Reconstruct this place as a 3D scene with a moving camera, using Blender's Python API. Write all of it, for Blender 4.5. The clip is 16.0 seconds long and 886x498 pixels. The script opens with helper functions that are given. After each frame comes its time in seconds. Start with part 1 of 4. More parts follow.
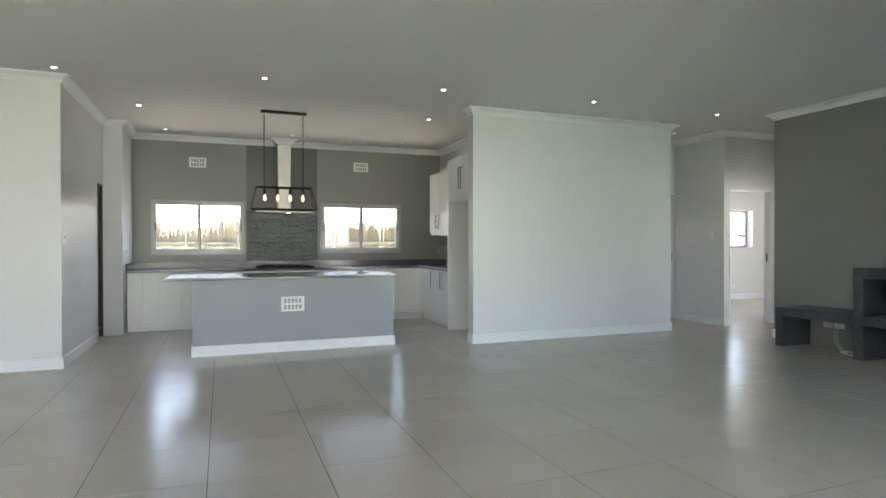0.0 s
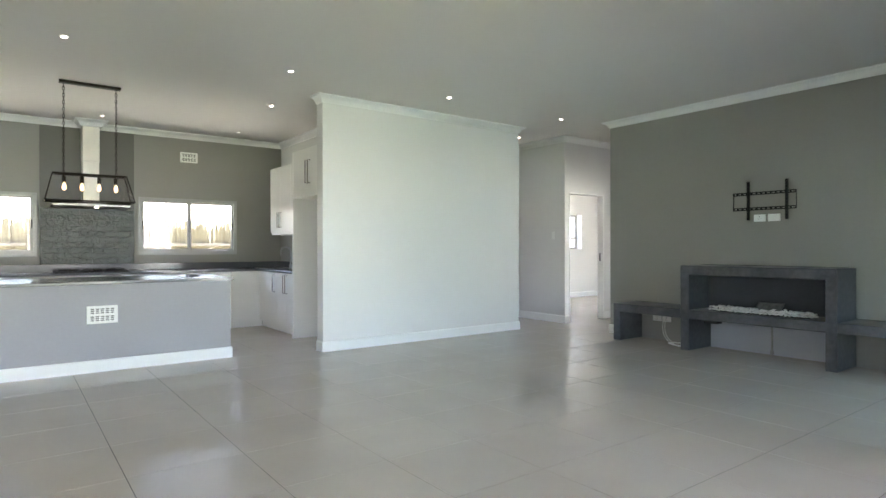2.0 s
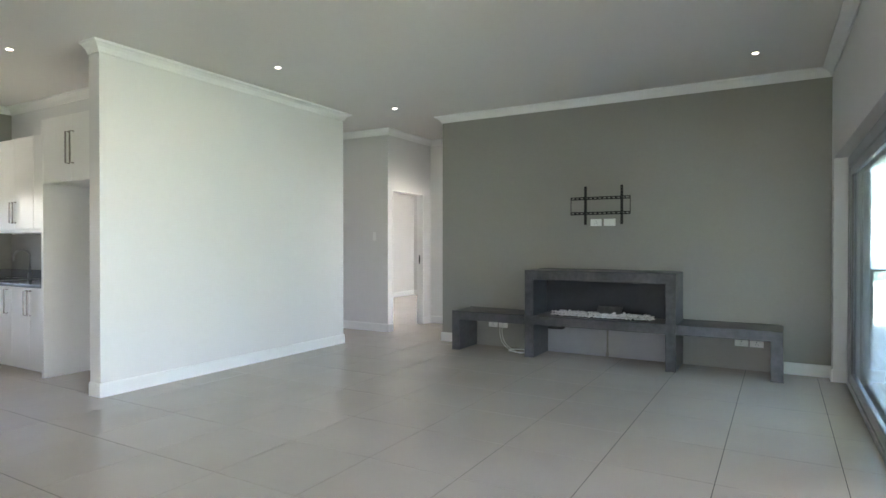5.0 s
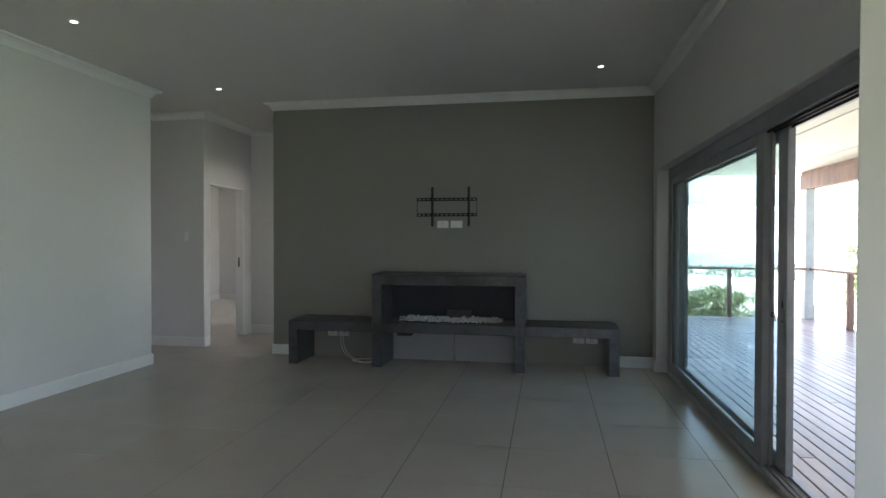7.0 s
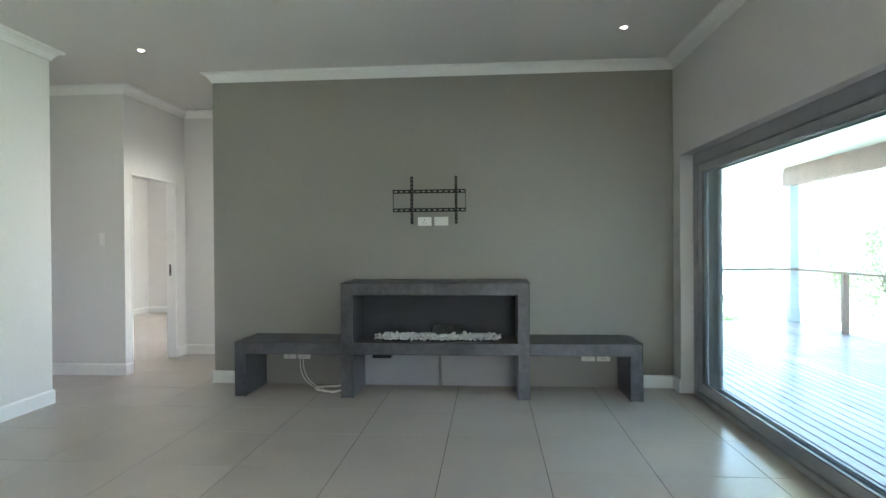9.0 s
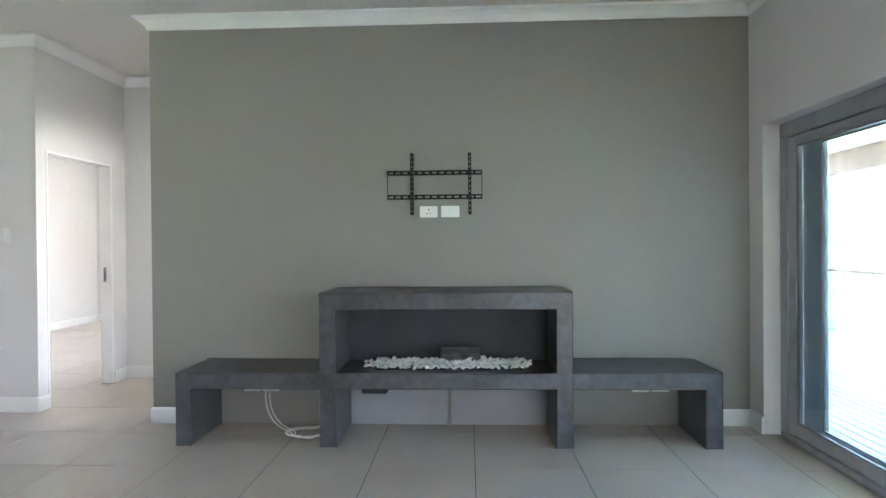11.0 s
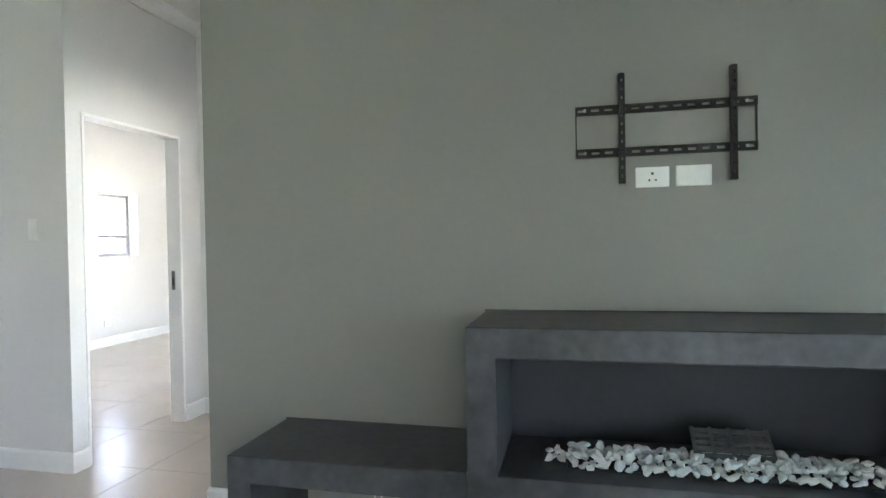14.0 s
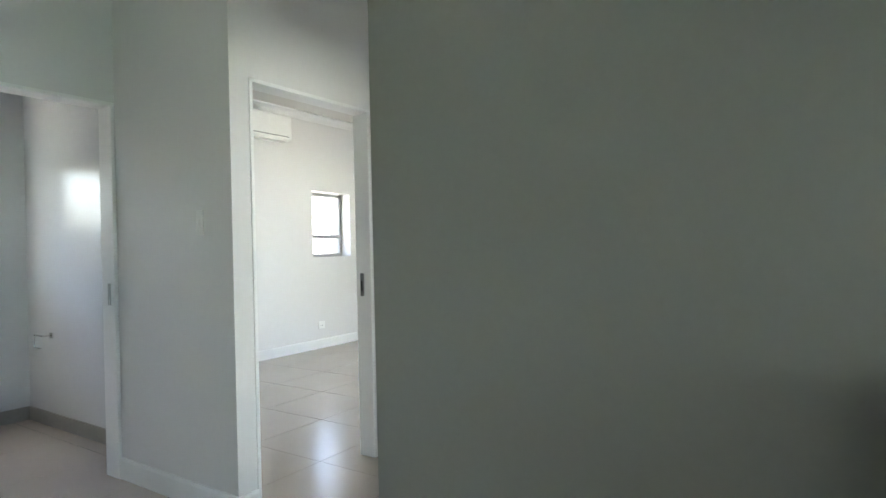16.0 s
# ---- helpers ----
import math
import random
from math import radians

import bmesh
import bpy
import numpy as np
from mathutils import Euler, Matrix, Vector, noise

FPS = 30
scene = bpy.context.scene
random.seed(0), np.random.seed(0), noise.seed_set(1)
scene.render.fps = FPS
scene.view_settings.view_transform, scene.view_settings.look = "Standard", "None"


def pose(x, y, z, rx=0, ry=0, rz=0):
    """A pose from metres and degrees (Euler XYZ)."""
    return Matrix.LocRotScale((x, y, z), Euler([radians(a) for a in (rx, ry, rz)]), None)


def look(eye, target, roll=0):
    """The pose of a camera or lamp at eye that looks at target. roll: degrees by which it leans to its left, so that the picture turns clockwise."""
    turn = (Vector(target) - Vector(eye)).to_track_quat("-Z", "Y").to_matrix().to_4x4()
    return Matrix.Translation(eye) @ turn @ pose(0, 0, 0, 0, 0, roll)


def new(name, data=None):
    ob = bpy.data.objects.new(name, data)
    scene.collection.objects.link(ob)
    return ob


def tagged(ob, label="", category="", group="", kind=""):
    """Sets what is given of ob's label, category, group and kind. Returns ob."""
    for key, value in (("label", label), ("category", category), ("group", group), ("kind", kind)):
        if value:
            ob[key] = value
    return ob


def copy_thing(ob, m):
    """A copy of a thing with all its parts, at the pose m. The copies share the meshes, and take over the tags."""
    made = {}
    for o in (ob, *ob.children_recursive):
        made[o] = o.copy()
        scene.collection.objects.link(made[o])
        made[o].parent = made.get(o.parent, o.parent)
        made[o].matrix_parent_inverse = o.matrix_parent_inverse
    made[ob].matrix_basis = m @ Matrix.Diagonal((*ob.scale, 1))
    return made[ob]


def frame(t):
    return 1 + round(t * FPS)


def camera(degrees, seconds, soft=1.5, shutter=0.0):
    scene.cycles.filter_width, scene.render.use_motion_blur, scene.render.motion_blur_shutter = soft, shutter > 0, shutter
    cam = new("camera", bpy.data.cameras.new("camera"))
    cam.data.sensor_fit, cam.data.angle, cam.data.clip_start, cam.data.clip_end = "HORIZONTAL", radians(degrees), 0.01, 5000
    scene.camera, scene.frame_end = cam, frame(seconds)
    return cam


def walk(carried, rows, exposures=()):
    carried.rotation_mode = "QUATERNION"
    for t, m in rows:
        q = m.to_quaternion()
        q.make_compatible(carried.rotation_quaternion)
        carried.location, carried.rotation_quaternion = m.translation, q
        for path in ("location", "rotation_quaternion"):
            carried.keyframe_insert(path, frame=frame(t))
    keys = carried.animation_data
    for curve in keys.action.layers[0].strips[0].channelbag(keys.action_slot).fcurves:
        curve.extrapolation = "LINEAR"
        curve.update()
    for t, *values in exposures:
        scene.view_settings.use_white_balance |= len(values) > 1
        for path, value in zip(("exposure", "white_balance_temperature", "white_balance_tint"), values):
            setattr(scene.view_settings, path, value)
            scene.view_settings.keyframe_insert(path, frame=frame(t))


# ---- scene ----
cam = camera(74.6, 16.0)
PATH = [
    (0, (0.603, 0.344, 1.231), (1.315, 2.212, 1.214), -0.1),
    (0.5, (0.569, 0.463, 1.213), (1.395, 2.284, 1.199), -0.1),
    (1, (0.602, 0.601, 1.181), (1.544, 2.366, 1.175), -0.1),
    (1.5, (0.614, 0.686, 1.176), (1.683, 2.376, 1.173), -0.2),
    (2, (0.648, 0.822, 1.177), (1.846, 2.423, 1.173), -0.1),
    (2.5, (0.702, 1.003, 1.165), (1.988, 2.535, 1.165), -0.1),
    (3, (0.73, 1.209, 1.184), (2.08, 2.685, 1.179), -0.1),
    (3.5, (0.756, 1.422, 1.224), (2.187, 2.819, 1.212), -0.2),
    (4, (0.765, 1.647, 1.239), (2.293, 2.937, 1.228), -0.1),
    (4.5, (0.845, 1.812, 1.26), (2.449, 3.006, 1.244), -0.1),
    (5, (0.793, 2.088, 1.256), (2.523, 3.091, 1.24), 0.0),
    (7.5, (1.228, 2.902, 1.316), (3.212, 3.161, 1.295), -0.2),
    (8, (1.504, 3.069, 1.271), (3.494, 3.271, 1.259), -0.5),
    (8.5, (1.765, 3.156, 1.27), (3.756, 3.349, 1.262), -0.4),
    (9, (2.037, 3.294, 1.278), (4.031, 3.454, 1.267), -0.4),
    (11.5, (3.547, 3.673, 1.257), (5.546, 3.754, 1.248), -0.5),
    (12, (3.845, 3.758, 1.235), (5.844, 3.838, 1.234), -0.5),
    (12.5, (4.126, 3.852, 1.233), (6.124, 3.926, 1.225), -0.4),
    (13, (4.417, 3.934, 1.25), (6.414, 4.049, 1.231), -0.5),
    (13.5, (4.679, 4.059, 1.256), (6.663, 4.311, 1.23), -0.7),
    (14, (4.916, 4.17, 1.265), (6.863, 4.625, 1.238), -1.0),
    (14.5, (5.196, 4.273, 1.261), (7.086, 4.926, 1.238), -1.1),
    (15, (5.457, 4.37, 1.259), (7.272, 5.21, 1.239), -1.1),
    (15.6, (5.771, 4.569, 1.248), (7.501, 5.573, 1.236), -1.3),
    (16, (5.938, 4.687, 1.226), (7.6, 5.799, 1.221), -1.3),
]
EXPOSURE = [(t, stops, 6900 if t < 10 else 6650 if t < 15 else 6650, tint + (1 if 7 < t < 10 else 3)) for t, stops, tint in (
    (0, 4.0, 12), (0.5, 4.18, 12), (1, 4.3, 13), (2, 4.5, 14), (5.2, 4.58, 16), (7.3, 3.13, 15), (8.0, 3.8, 15), (9.0, 4.63, 15), (11.3, 5.1, 18), (12.5, 5.16, 18),
    (14, 4.88, 13), (16, 4.2, 7))]
walk(cam, [(t, look(eye, target, roll)) for t, eye, target, roll in PATH], EXPOSURE)

# ---- sky and sun ----
world = bpy.data.worlds.new("sky")
scene.world = world
world.use_nodes = True
wn = world.node_tree.nodes
sky = wn.new("ShaderNodeTexSky")
sky.sky_type, sky.sun_disc = "NISHITA", False
sky.sun_elevation, sky.sun_rotation = radians(72), radians(25)
sky.air_density, sky.dust_density, sky.ozone_density = 1.0, 3.0, 1.0
world.node_tree.links.new(sky.outputs[0], wn["Background"].inputs[0])
wn["Background"].inputs[1].default_value = 0.15
sun = new("sun", bpy.data.lights.new("sun", "SUN"))
sun.data.energy, sun.data.angle, sun.data.color = 4.0, radians(0.5), (1.0, 0.98, 0.95)
sun_to = Vector((-math.sin(radians(25)) * math.cos(radians(72)), -math.cos(radians(25)) * math.cos(radians(72)), -math.sin(radians(72))))
sun.matrix_world = look((0, 0, 30), Vector((0, 0, 30)) + sun_to)


# ---- materials ----
def material(name, base, rough=0.6, metal=0.0, vary=0.06, scale=2.0, fine=40.0, bump=0.0, bump_scale=60.0, coat=0.0, tint=None, random_value=0.0,
             spec=0.5, rough_vary=0.0, stretch=None, depth=0.004):
    m = bpy.data.materials.new(name)
    m.use_nodes = True
    nt = m.node_tree
    n, l = nt.nodes, nt.links
    p = n["Principled BSDF"]
    p.inputs["Roughness"].default_value, p.inputs["Metallic"].default_value = rough, metal
    p.inputs["Coat Weight"].default_value = coat
    p.inputs["Coat Roughness"].default_value = 0.08
    p.inputs["Specular IOR Level"].default_value = spec
    co = n.new("ShaderNodeNewGeometry").outputs["Position"]
    if stretch:
        mp = n.new("ShaderNodeMapping")
        mp.inputs["Scale"].default_value = stretch
        l.new(co, mp.inputs[0])
        co = mp.outputs[0]

    def noisy(sc, detail):
        t = n.new("ShaderNodeTexNoise")
        t.inputs["Scale"].default_value, t.inputs["Detail"].default_value = sc, detail
        l.new(co, t.inputs["Vector"])
        return t.outputs["Fac"]

    big, small = noisy(scale, 3), noisy(fine, 2)
    add = n.new("ShaderNodeMath")
    add.operation = "MULTIPLY_ADD"
    l.new(small, add.inputs[0])
    add.inputs[1].default_value = 0.5
    l.new(big, add.inputs[2])
    fac = add.outputs[0]
    if random_value:
        rnd = n.new("ShaderNodeObjectInfo").outputs["Random"]
        more = n.new("ShaderNodeMath")
        more.operation = "MULTIPLY_ADD"
        l.new(rnd, more.inputs[0])
        more.inputs[1].default_value = random_value
        l.new(fac, more.inputs[2])
        fac = more.outputs[0]
    ramp = n.new("ShaderNodeMapRange")
    ramp.inputs["From Min"].default_value, ramp.inputs["From Max"].default_value = 0.45, 1.05 + random_value
    l.new(fac, ramp.inputs["Value"])
    mix = n.new("ShaderNodeMix")
    mix.data_type = "RGBA"
    dark = tint or [c * (1 - 2 * vary) for c in base]
    mix.inputs[6].default_value, mix.inputs[7].default_value = (*dark, 1), (*[min(1, c * (1 + vary)) for c in base], 1)
    l.new(ramp.outputs[0], mix.inputs[0])
    l.new(mix.outputs[2], p.inputs["Base Color"])
    if rough_vary:
        rr = n.new("ShaderNodeMapRange")
        rr.inputs["To Min"].default_value, rr.inputs["To Max"].default_value = rough - rough_vary, rough + rough_vary
        l.new(big, rr.inputs["Value"])
        l.new(rr.outputs[0], p.inputs["Roughness"])
    if bump:
        b = n.new("ShaderNodeBump")
        b.inputs["Strength"].default_value, b.inputs["Distance"].default_value = bump, depth
        l.new(noisy(bump_scale, 3), b.inputs["Height"])
        l.new(b.outputs[0], p.inputs["Normal"])
    return m


def glowing(name, colour, strength):
    m = bpy.data.materials.new(name)
    m.use_nodes = True
    p = m.node_tree.nodes["Principled BSDF"]
    p.inputs["Base Color"].default_value = (*colour, 1)
    p.inputs["Emission Color"].default_value, p.inputs["Emission Strength"].default_value = (*colour, 1), strength
    return m


def glassy(name, tint, gloss=0.05):
    """Thin clear pane: see-through, with a mirror film by angle."""
    m = bpy.data.materials.new(name)
    m.use_nodes = True
    n, l = m.node_tree.nodes, m.node_tree.links
    n.remove(n["Principled BSDF"])
    tr, gl, mx, fr = (n.new("ShaderNode" + k) for k in ("BsdfTransparent", "BsdfGlossy", "MixShader", "LayerWeight"))
    up = n.new("ShaderNodeMath")
    up.operation = "POWER"
    up.inputs[1].default_value = 4.0
    lift = n.new("ShaderNodeMath")
    lift.operation = "MULTIPLY_ADD"
    lift.inputs[1].default_value, lift.inputs[2].default_value = 0.5, gloss / 2
    tr.inputs[0].default_value = (*tint, 1)
    gl.inputs["Roughness"].default_value = 0.02
    l.new(fr.outputs["Facing"], up.inputs[0])
    l.new(up.outputs[0], lift.inputs[0])
    l.new(lift.outputs[0], mx.inputs[0])
    l.new(tr.outputs[0], mx.inputs[1])
    l.new(gl.outputs[0], mx.inputs[2])
    l.new(mx.outputs[0], n["Material Output"].inputs[0])
    return m


WHITE = material("white_wall_paint", (0.695, 0.685, 0.675), 0.42, vary=0.015, scale=0.7, bump=0.05, bump_scale=180)
GLOSSWHITE = material("glossy_white_paint", (0.70, 0.71, 0.71), 0.22, vary=0.015, scale=0.7, bump=0.04, bump_scale=30)
GREY = material("grey_wall_paint", (0.268, 0.262, 0.240), 0.42, vary=0.03, scale=0.8, bump=0.06, bump_scale=180)
PALEGREY = material("pale_blue_grey_paint", (0.37, 0.375, 0.40), 0.45, vary=0.03, scale=0.9, bump=0.05, bump_scale=180)
# wall grey again, with bluish skylight mixed into its colour
ISLAND = material("skylit_grey_paint", (0.315, 0.315, 0.335), 0.45, vary=0.03, scale=0.9, bump=0.05, bump_scale=180)
CEIL = material("ceiling_paint", (0.71, 0.685, 0.65), 0.8, vary=0.015, scale=0.5, bump=0.05, bump_scale=120)
TRIM = material("white_trim_paint", (0.8, 0.8, 0.79), 0.35, vary=0.02, scale=3, bump=0.03, bump_scale=60)
TILE = material("polished_floor_tile", (0.49, 0.43, 0.378), 0.225, vary=0.05, scale=1.5, fine=120, bump=0.02, bump_scale=8, random_value=0.12, rough_vary=0.02)
GROUT = material("dark_grout", (0.06, 0.054, 0.048), 0.9, vary=0.2, scale=8, bump=0.4, bump_scale=200)
SKIRT_TILE = material("grey_tile_skirting", (0.33, 0.31, 0.28), 0.3, vary=0.08, scale=4)
SCREED = material("dark_cement_screed", (0.074, 0.0755, 0.083), 0.36, vary=0.34, scale=3.2, fine=22, bump=0.22, bump_scale=22, rough_vary=0.14)
# darker and bluer than the screed of the surround
BLUEBLACK = material("blue_black_cement", (0.042, 0.047, 0.058), 0.6, vary=0.12, scale=3, bump=0.06, bump_scale=30)
PEBBLE = material("white_pebble", (0.78, 0.78, 0.77), 0.55, vary=0.15, scale=25, fine=150, bump=0.08, bump_scale=60, random_value=0.35)
BLACK = material("black_powder_coat", (0.012, 0.012, 0.012), 0.5, spec=0.3, vary=0.1, scale=20, bump=0.05, bump_scale=300)
GUNMETAL = material("dark_gunmetal", (0.16, 0.16, 0.165), 0.42, 0.3, vary=0.1, scale=20)
PLASTIC = material("white_plastic", (0.82, 0.82, 0.8), 0.3, vary=0.02, scale=10)
# near-black for flat slabs that stand in for shade inside holes
HOLE = material("hole_shade", (0.02, 0.02, 0.02), 0.9)
CABINET = material("white_satin_cabinet", (0.8, 0.79, 0.77), 0.28, vary=0.012, scale=2, bump=0.02, bump_scale=40)
GRANITE = material("dark_grey_granite", (0.105, 0.11, 0.12), 0.14, vary=0.14, scale=60, fine=260, bump=0.02, bump_scale=200)
STEEL = material("brushed_steel", (0.42, 0.42, 0.41), 0.28, 1.0, vary=0.06, scale=6, fine=120)
FLUESTEEL = material("satin_steel_flue", (0.62, 0.59, 0.55), 0.32, 0.55, vary=0.06, scale=4, fine=90)
DARKSTEEL = material("dark_brushed_steel", (0.20, 0.185, 0.17), 0.35, 0.7, vary=0.1, scale=20)
CHROME = material("polished_chrome", (0.75, 0.75, 0.75), 0.1, 1.0, vary=0.02)
SPLASH_GROUT = material("grey_tile_grout", (0.13, 0.14, 0.13), 0.8, vary=0.1, scale=8)
GLAZED = material("grey_green_glazed_tile", (0.03, 0.044, 0.035), 0.05, vary=0.25, scale=9, fine=40, bump=1.0, bump_scale=26, random_value=0.3, depth=0.012, spec=0.55)
DARKGREY = material("dark_grey_wall_paint", (0.125, 0.122, 0.112), 0.45, vary=0.03, scale=1, bump=0.05, bump_scale=150)
BRONZE = material("dark_bronze_metal", (0.03, 0.025, 0.02), 0.4, 0.8, vary=0.2, scale=30)
ALU_GREY = material("charcoal_aluminium", (0.33, 0.34, 0.36), 0.36, vary=0.06, scale=8, bump=0.03, bump_scale=200)
ALU_PALE = material("natural_aluminium", (0.36, 0.36, 0.355), 0.35, 0.2, vary=0.04, scale=8)
DARKWOOD = material("dark_stained_wood", (0.045, 0.022, 0.016), 0.45, vary=0.3, scale=6, stretch=(1, 1, 0.1), bump=0.1)
DECKWOOD = material("weathered_deck_wood", (0.34, 0.27, 0.245), 0.3, vary=0.3, scale=2.5, fine=60, stretch=(0.15, 1, 1), bump=0.25, bump_scale=40, random_value=0.5)
POSTWOOD = material("red_brown_timber", (0.20, 0.11, 0.085), 0.6, vary=0.25, scale=5, stretch=(1, 1, 0.15), bump=0.2)
GREYWOOD = material("weathered_grey_timber", (0.14, 0.12, 0.09), 0.8, vary=0.25, scale=6, bump=0.2)
PALEPOST = material("painted_grey_post", (0.32, 0.36, 0.38), 0.5, vary=0.08, scale=5)
SOFFIT = material("cream_soffit_board", (0.70, 0.69, 0.62), 0.7, vary=0.03, scale=1)
RENDERED = material("outside_render", (0.62, 0.6, 0.55), 0.9, vary=0.06, scale=1.2, bump=0.3, bump_scale=80)
SAND = material("pale_dry_ground", (0.40, 0.40, 0.37), 0.95, vary=0.15, scale=0.35, fine=6, tint=(0.27, 0.29, 0.20), bump=0.4, bump_scale=5)
REED = material("dry_reed", (0.22, 0.19, 0.115), 0.8, vary=0.25, scale=12, stretch=(1, 1, 0.1))
LEAF = material("green_leaf", (0.20, 0.27, 0.13), 0.55, vary=0.4, scale=6, fine=30)
BARK = material("grey_bark", (0.16, 0.13, 0.10), 0.9, vary=0.3, scale=9, bump=0.6, bump_scale=30)
# horizon haze put into a pale surface colour
HORIZON_HAZE = material("pale_horizon_haze", (0.50, 0.53, 0.55), 1.0, vary=0.06, scale=0.01, fine=0.05)
# scrub green paled so that distance haze sits in its colour
SCRUB = material("haze_paled_scrub", (0.30, 0.34, 0.28), 0.9, vary=0.2, scale=0.3, fine=3)
# colour of the added ground that greens the bounce light
BOUNCE_LAWN = material("bounce_lawn_green", (0.10, 0.13, 0.055), 0.95, vary=0.2, scale=1.5, fine=30, bump=0.5, bump_scale=60)
LAGOON = material("pale_lagoon_water", (0.17, 0.215, 0.24), 0.45, vary=0.06, scale=0.01, fine=0.3)
DOWNLIGHT = glowing("downlight_glow", (1.0, 0.95, 0.86), 2.0)
HOODLAMP = glowing("hood_lamp_glow", (1.0, 0.86, 0.62), 1.2)
FILAMENT = glowing("warm_bulb_glow", (1.0, 0.66, 0.30), 0.2)
PANE = glassy("clear_pane", (0.98, 0.985, 0.985))
TINTED = glassy("faintly_blue_pane", (0.845, 0.925, 0.945))
LAMPGLASS = glassy("lamp_pane", (0.975, 0.965, 0.95))


# ---- building helpers ----
def box(bm, x0, x1, y0, y1, z0, z1, bevel=0.0, segments=2):
    geo = bmesh.ops.create_cube(bm, size=1.0, matrix=Matrix.LocRotScale(((x0 + x1) / 2, (y0 + y1) / 2, (z0 + z1) / 2), None,
                                                                          (abs(x1 - x0), abs(y1 - y0), abs(z1 - z0))))
    if bevel:
        edges = list({e for v in geo["verts"] for e in v.link_edges})
        bmesh.ops.bevel(bm, geom=edges, offset=bevel, segments=segments, affect="EDGES", profile=0.5)
    return bm


def boxed(*args, **kw):
    return box(bmesh.new(), *args, **kw)


def tube(bm, a, b, r0, r1=None, sides=12):
    a, b = Vector(a), Vector(b)
    d = b - a
    m = Matrix.Translation((a + b) / 2) @ d.to_track_quat("Z", "Y").to_matrix().to_4x4()
    bmesh.ops.create_cone(bm, cap_ends=True, segments=sides, radius1=r0, radius2=r0 if r1 is None else r1, depth=d.length, matrix=m)
    return bm


def pipe(bm, points, r, sides=8, closed=False):
    """A round bar along a run of points."""
    pts = [Vector(p) for p in points]
    n, rings = len(pts), []
    up = Vector((0, 0, 1))
    for i, p in enumerate(pts):
        before = pts[i - 1] if i or closed else p
        after = pts[(i + 1) % n] if i < n - 1 or closed else p
        d = (after - before).normalized()
        side = d.cross(up)
        side = side.normalized() if side.length > 0.05 else d.cross(Vector((1, 0, 0))).normalized()
        up = side.cross(d).normalized()
        rings.append([bm.verts.new(p + r * (math.cos(a) * side + math.sin(a) * up)) for a in [2 * math.pi * k / sides for k in range(sides)]])
    for i in range(n if closed else n - 1):
        a, b = rings[i], rings[(i + 1) % n]
        for k in range(sides):
            bm.faces.new((a[k], a[(k + 1) % sides], b[(k + 1) % sides], b[k]))
    if not closed:
        bm.faces.new(rings[0]), bm.faces.new(list(reversed(rings[-1])))
    return bm


def ball(bm, at, r, squash=(1, 1, 1), level=2):
    bmesh.ops.create_icosphere(bm, subdivisions=level, radius=r, matrix=Matrix.LocRotScale(at, None, squash))
    return bm


def mesh_object(name, bm, mat, smooth=False):
    bmesh.ops.recalc_face_normals(bm, faces=bm.faces)
    me = bpy.data.meshes.new(name)
    bm.to_mesh(me)
    bm.free()
    me.materials.append(mat)
    if smooth:
        me.polygons.foreach_set("use_smooth", [True] * len(me.polygons))
    return new(name, me)


def structure(name, bm, mat, label, category, smooth=False):
    return tagged(mesh_object(name, bm, mat, smooth), label, category, kind="structure")


def thing(name, at, label, category, group=""):
    ob = new(name)
    ob.location = at
    ob.empty_display_size = 0.1
    return tagged(ob, label, category, group)


def base_of(ob):
    spot = Vector(ob.location)
    while ob.parent:
        ob = ob.parent
        spot += ob.location
    return spot


def part(name, bm, mat, parent, label="", smooth=False):
    """One mesh, given in world places, as a part under a thing or a part."""
    bm.transform(Matrix.Translation(-base_of(parent)))
    ob = mesh_object(name, bm, mat, smooth)
    ob.parent = parent
    if label:
        ob["label"] = label
    return ob


def single(name, bm, mat, at, label, category, group="", smooth=False):
    bm.transform(Matrix.Translation(-Vector(at)))
    ob = mesh_object(name, bm, mat, smooth)
    ob.location = at
    return tagged(ob, label, category, group)


def wall_mesh(axis, at, thick, a0, a1, z0, z1, openings=()):
    """A wall along x or y from a0 to a1; its faces lie at 'at' and at + thick; openings (a0, a1, z0, z1) go through."""
    aa = sorted({a0, a1, *[v for o in openings for v in o[:2] if a0 < v < a1]})
    zz = sorted({z0, z1, *[v for o in openings for v in o[2:] if z0 < v < z1]})
    faces, coords = {}, {}
    bm = bmesh.new()

    def vert(a, t, z):
        key = (round(a, 5), round(t, 5), round(z, 5))
        if key not in coords:
            coords[key] = bm.verts.new((a, t, z) if axis == "x" else (t, a, z))
        return coords[key]

    for a, b in zip(aa, aa[1:]):
        for c, d in zip(zz, zz[1:]):
            if any(o[0] <= (a + b) / 2 <= o[1] and o[2] <= (c + d) / 2 <= o[3] for o in openings):
                continue
            s, e = at, at + thick
            v = [vert(*q) for q in ((a, s, c), (b, s, c), (b, e, c), (a, e, c), (a, s, d), (b, s, d), (b, e, d), (a, e, d))]
            for ids in ((0, 1, 2, 3), (4, 5, 6, 7), (0, 1, 5, 4), (3, 2, 6, 7), (0, 3, 7, 4), (1, 2, 6, 5)):
                quad = [v[k] for k in ids]
                faces.setdefault(frozenset(quad), []).append(quad)
    for quads in faces.values():
        if len(quads) == 1:
            bm.faces.new(quads[0])
    return bm


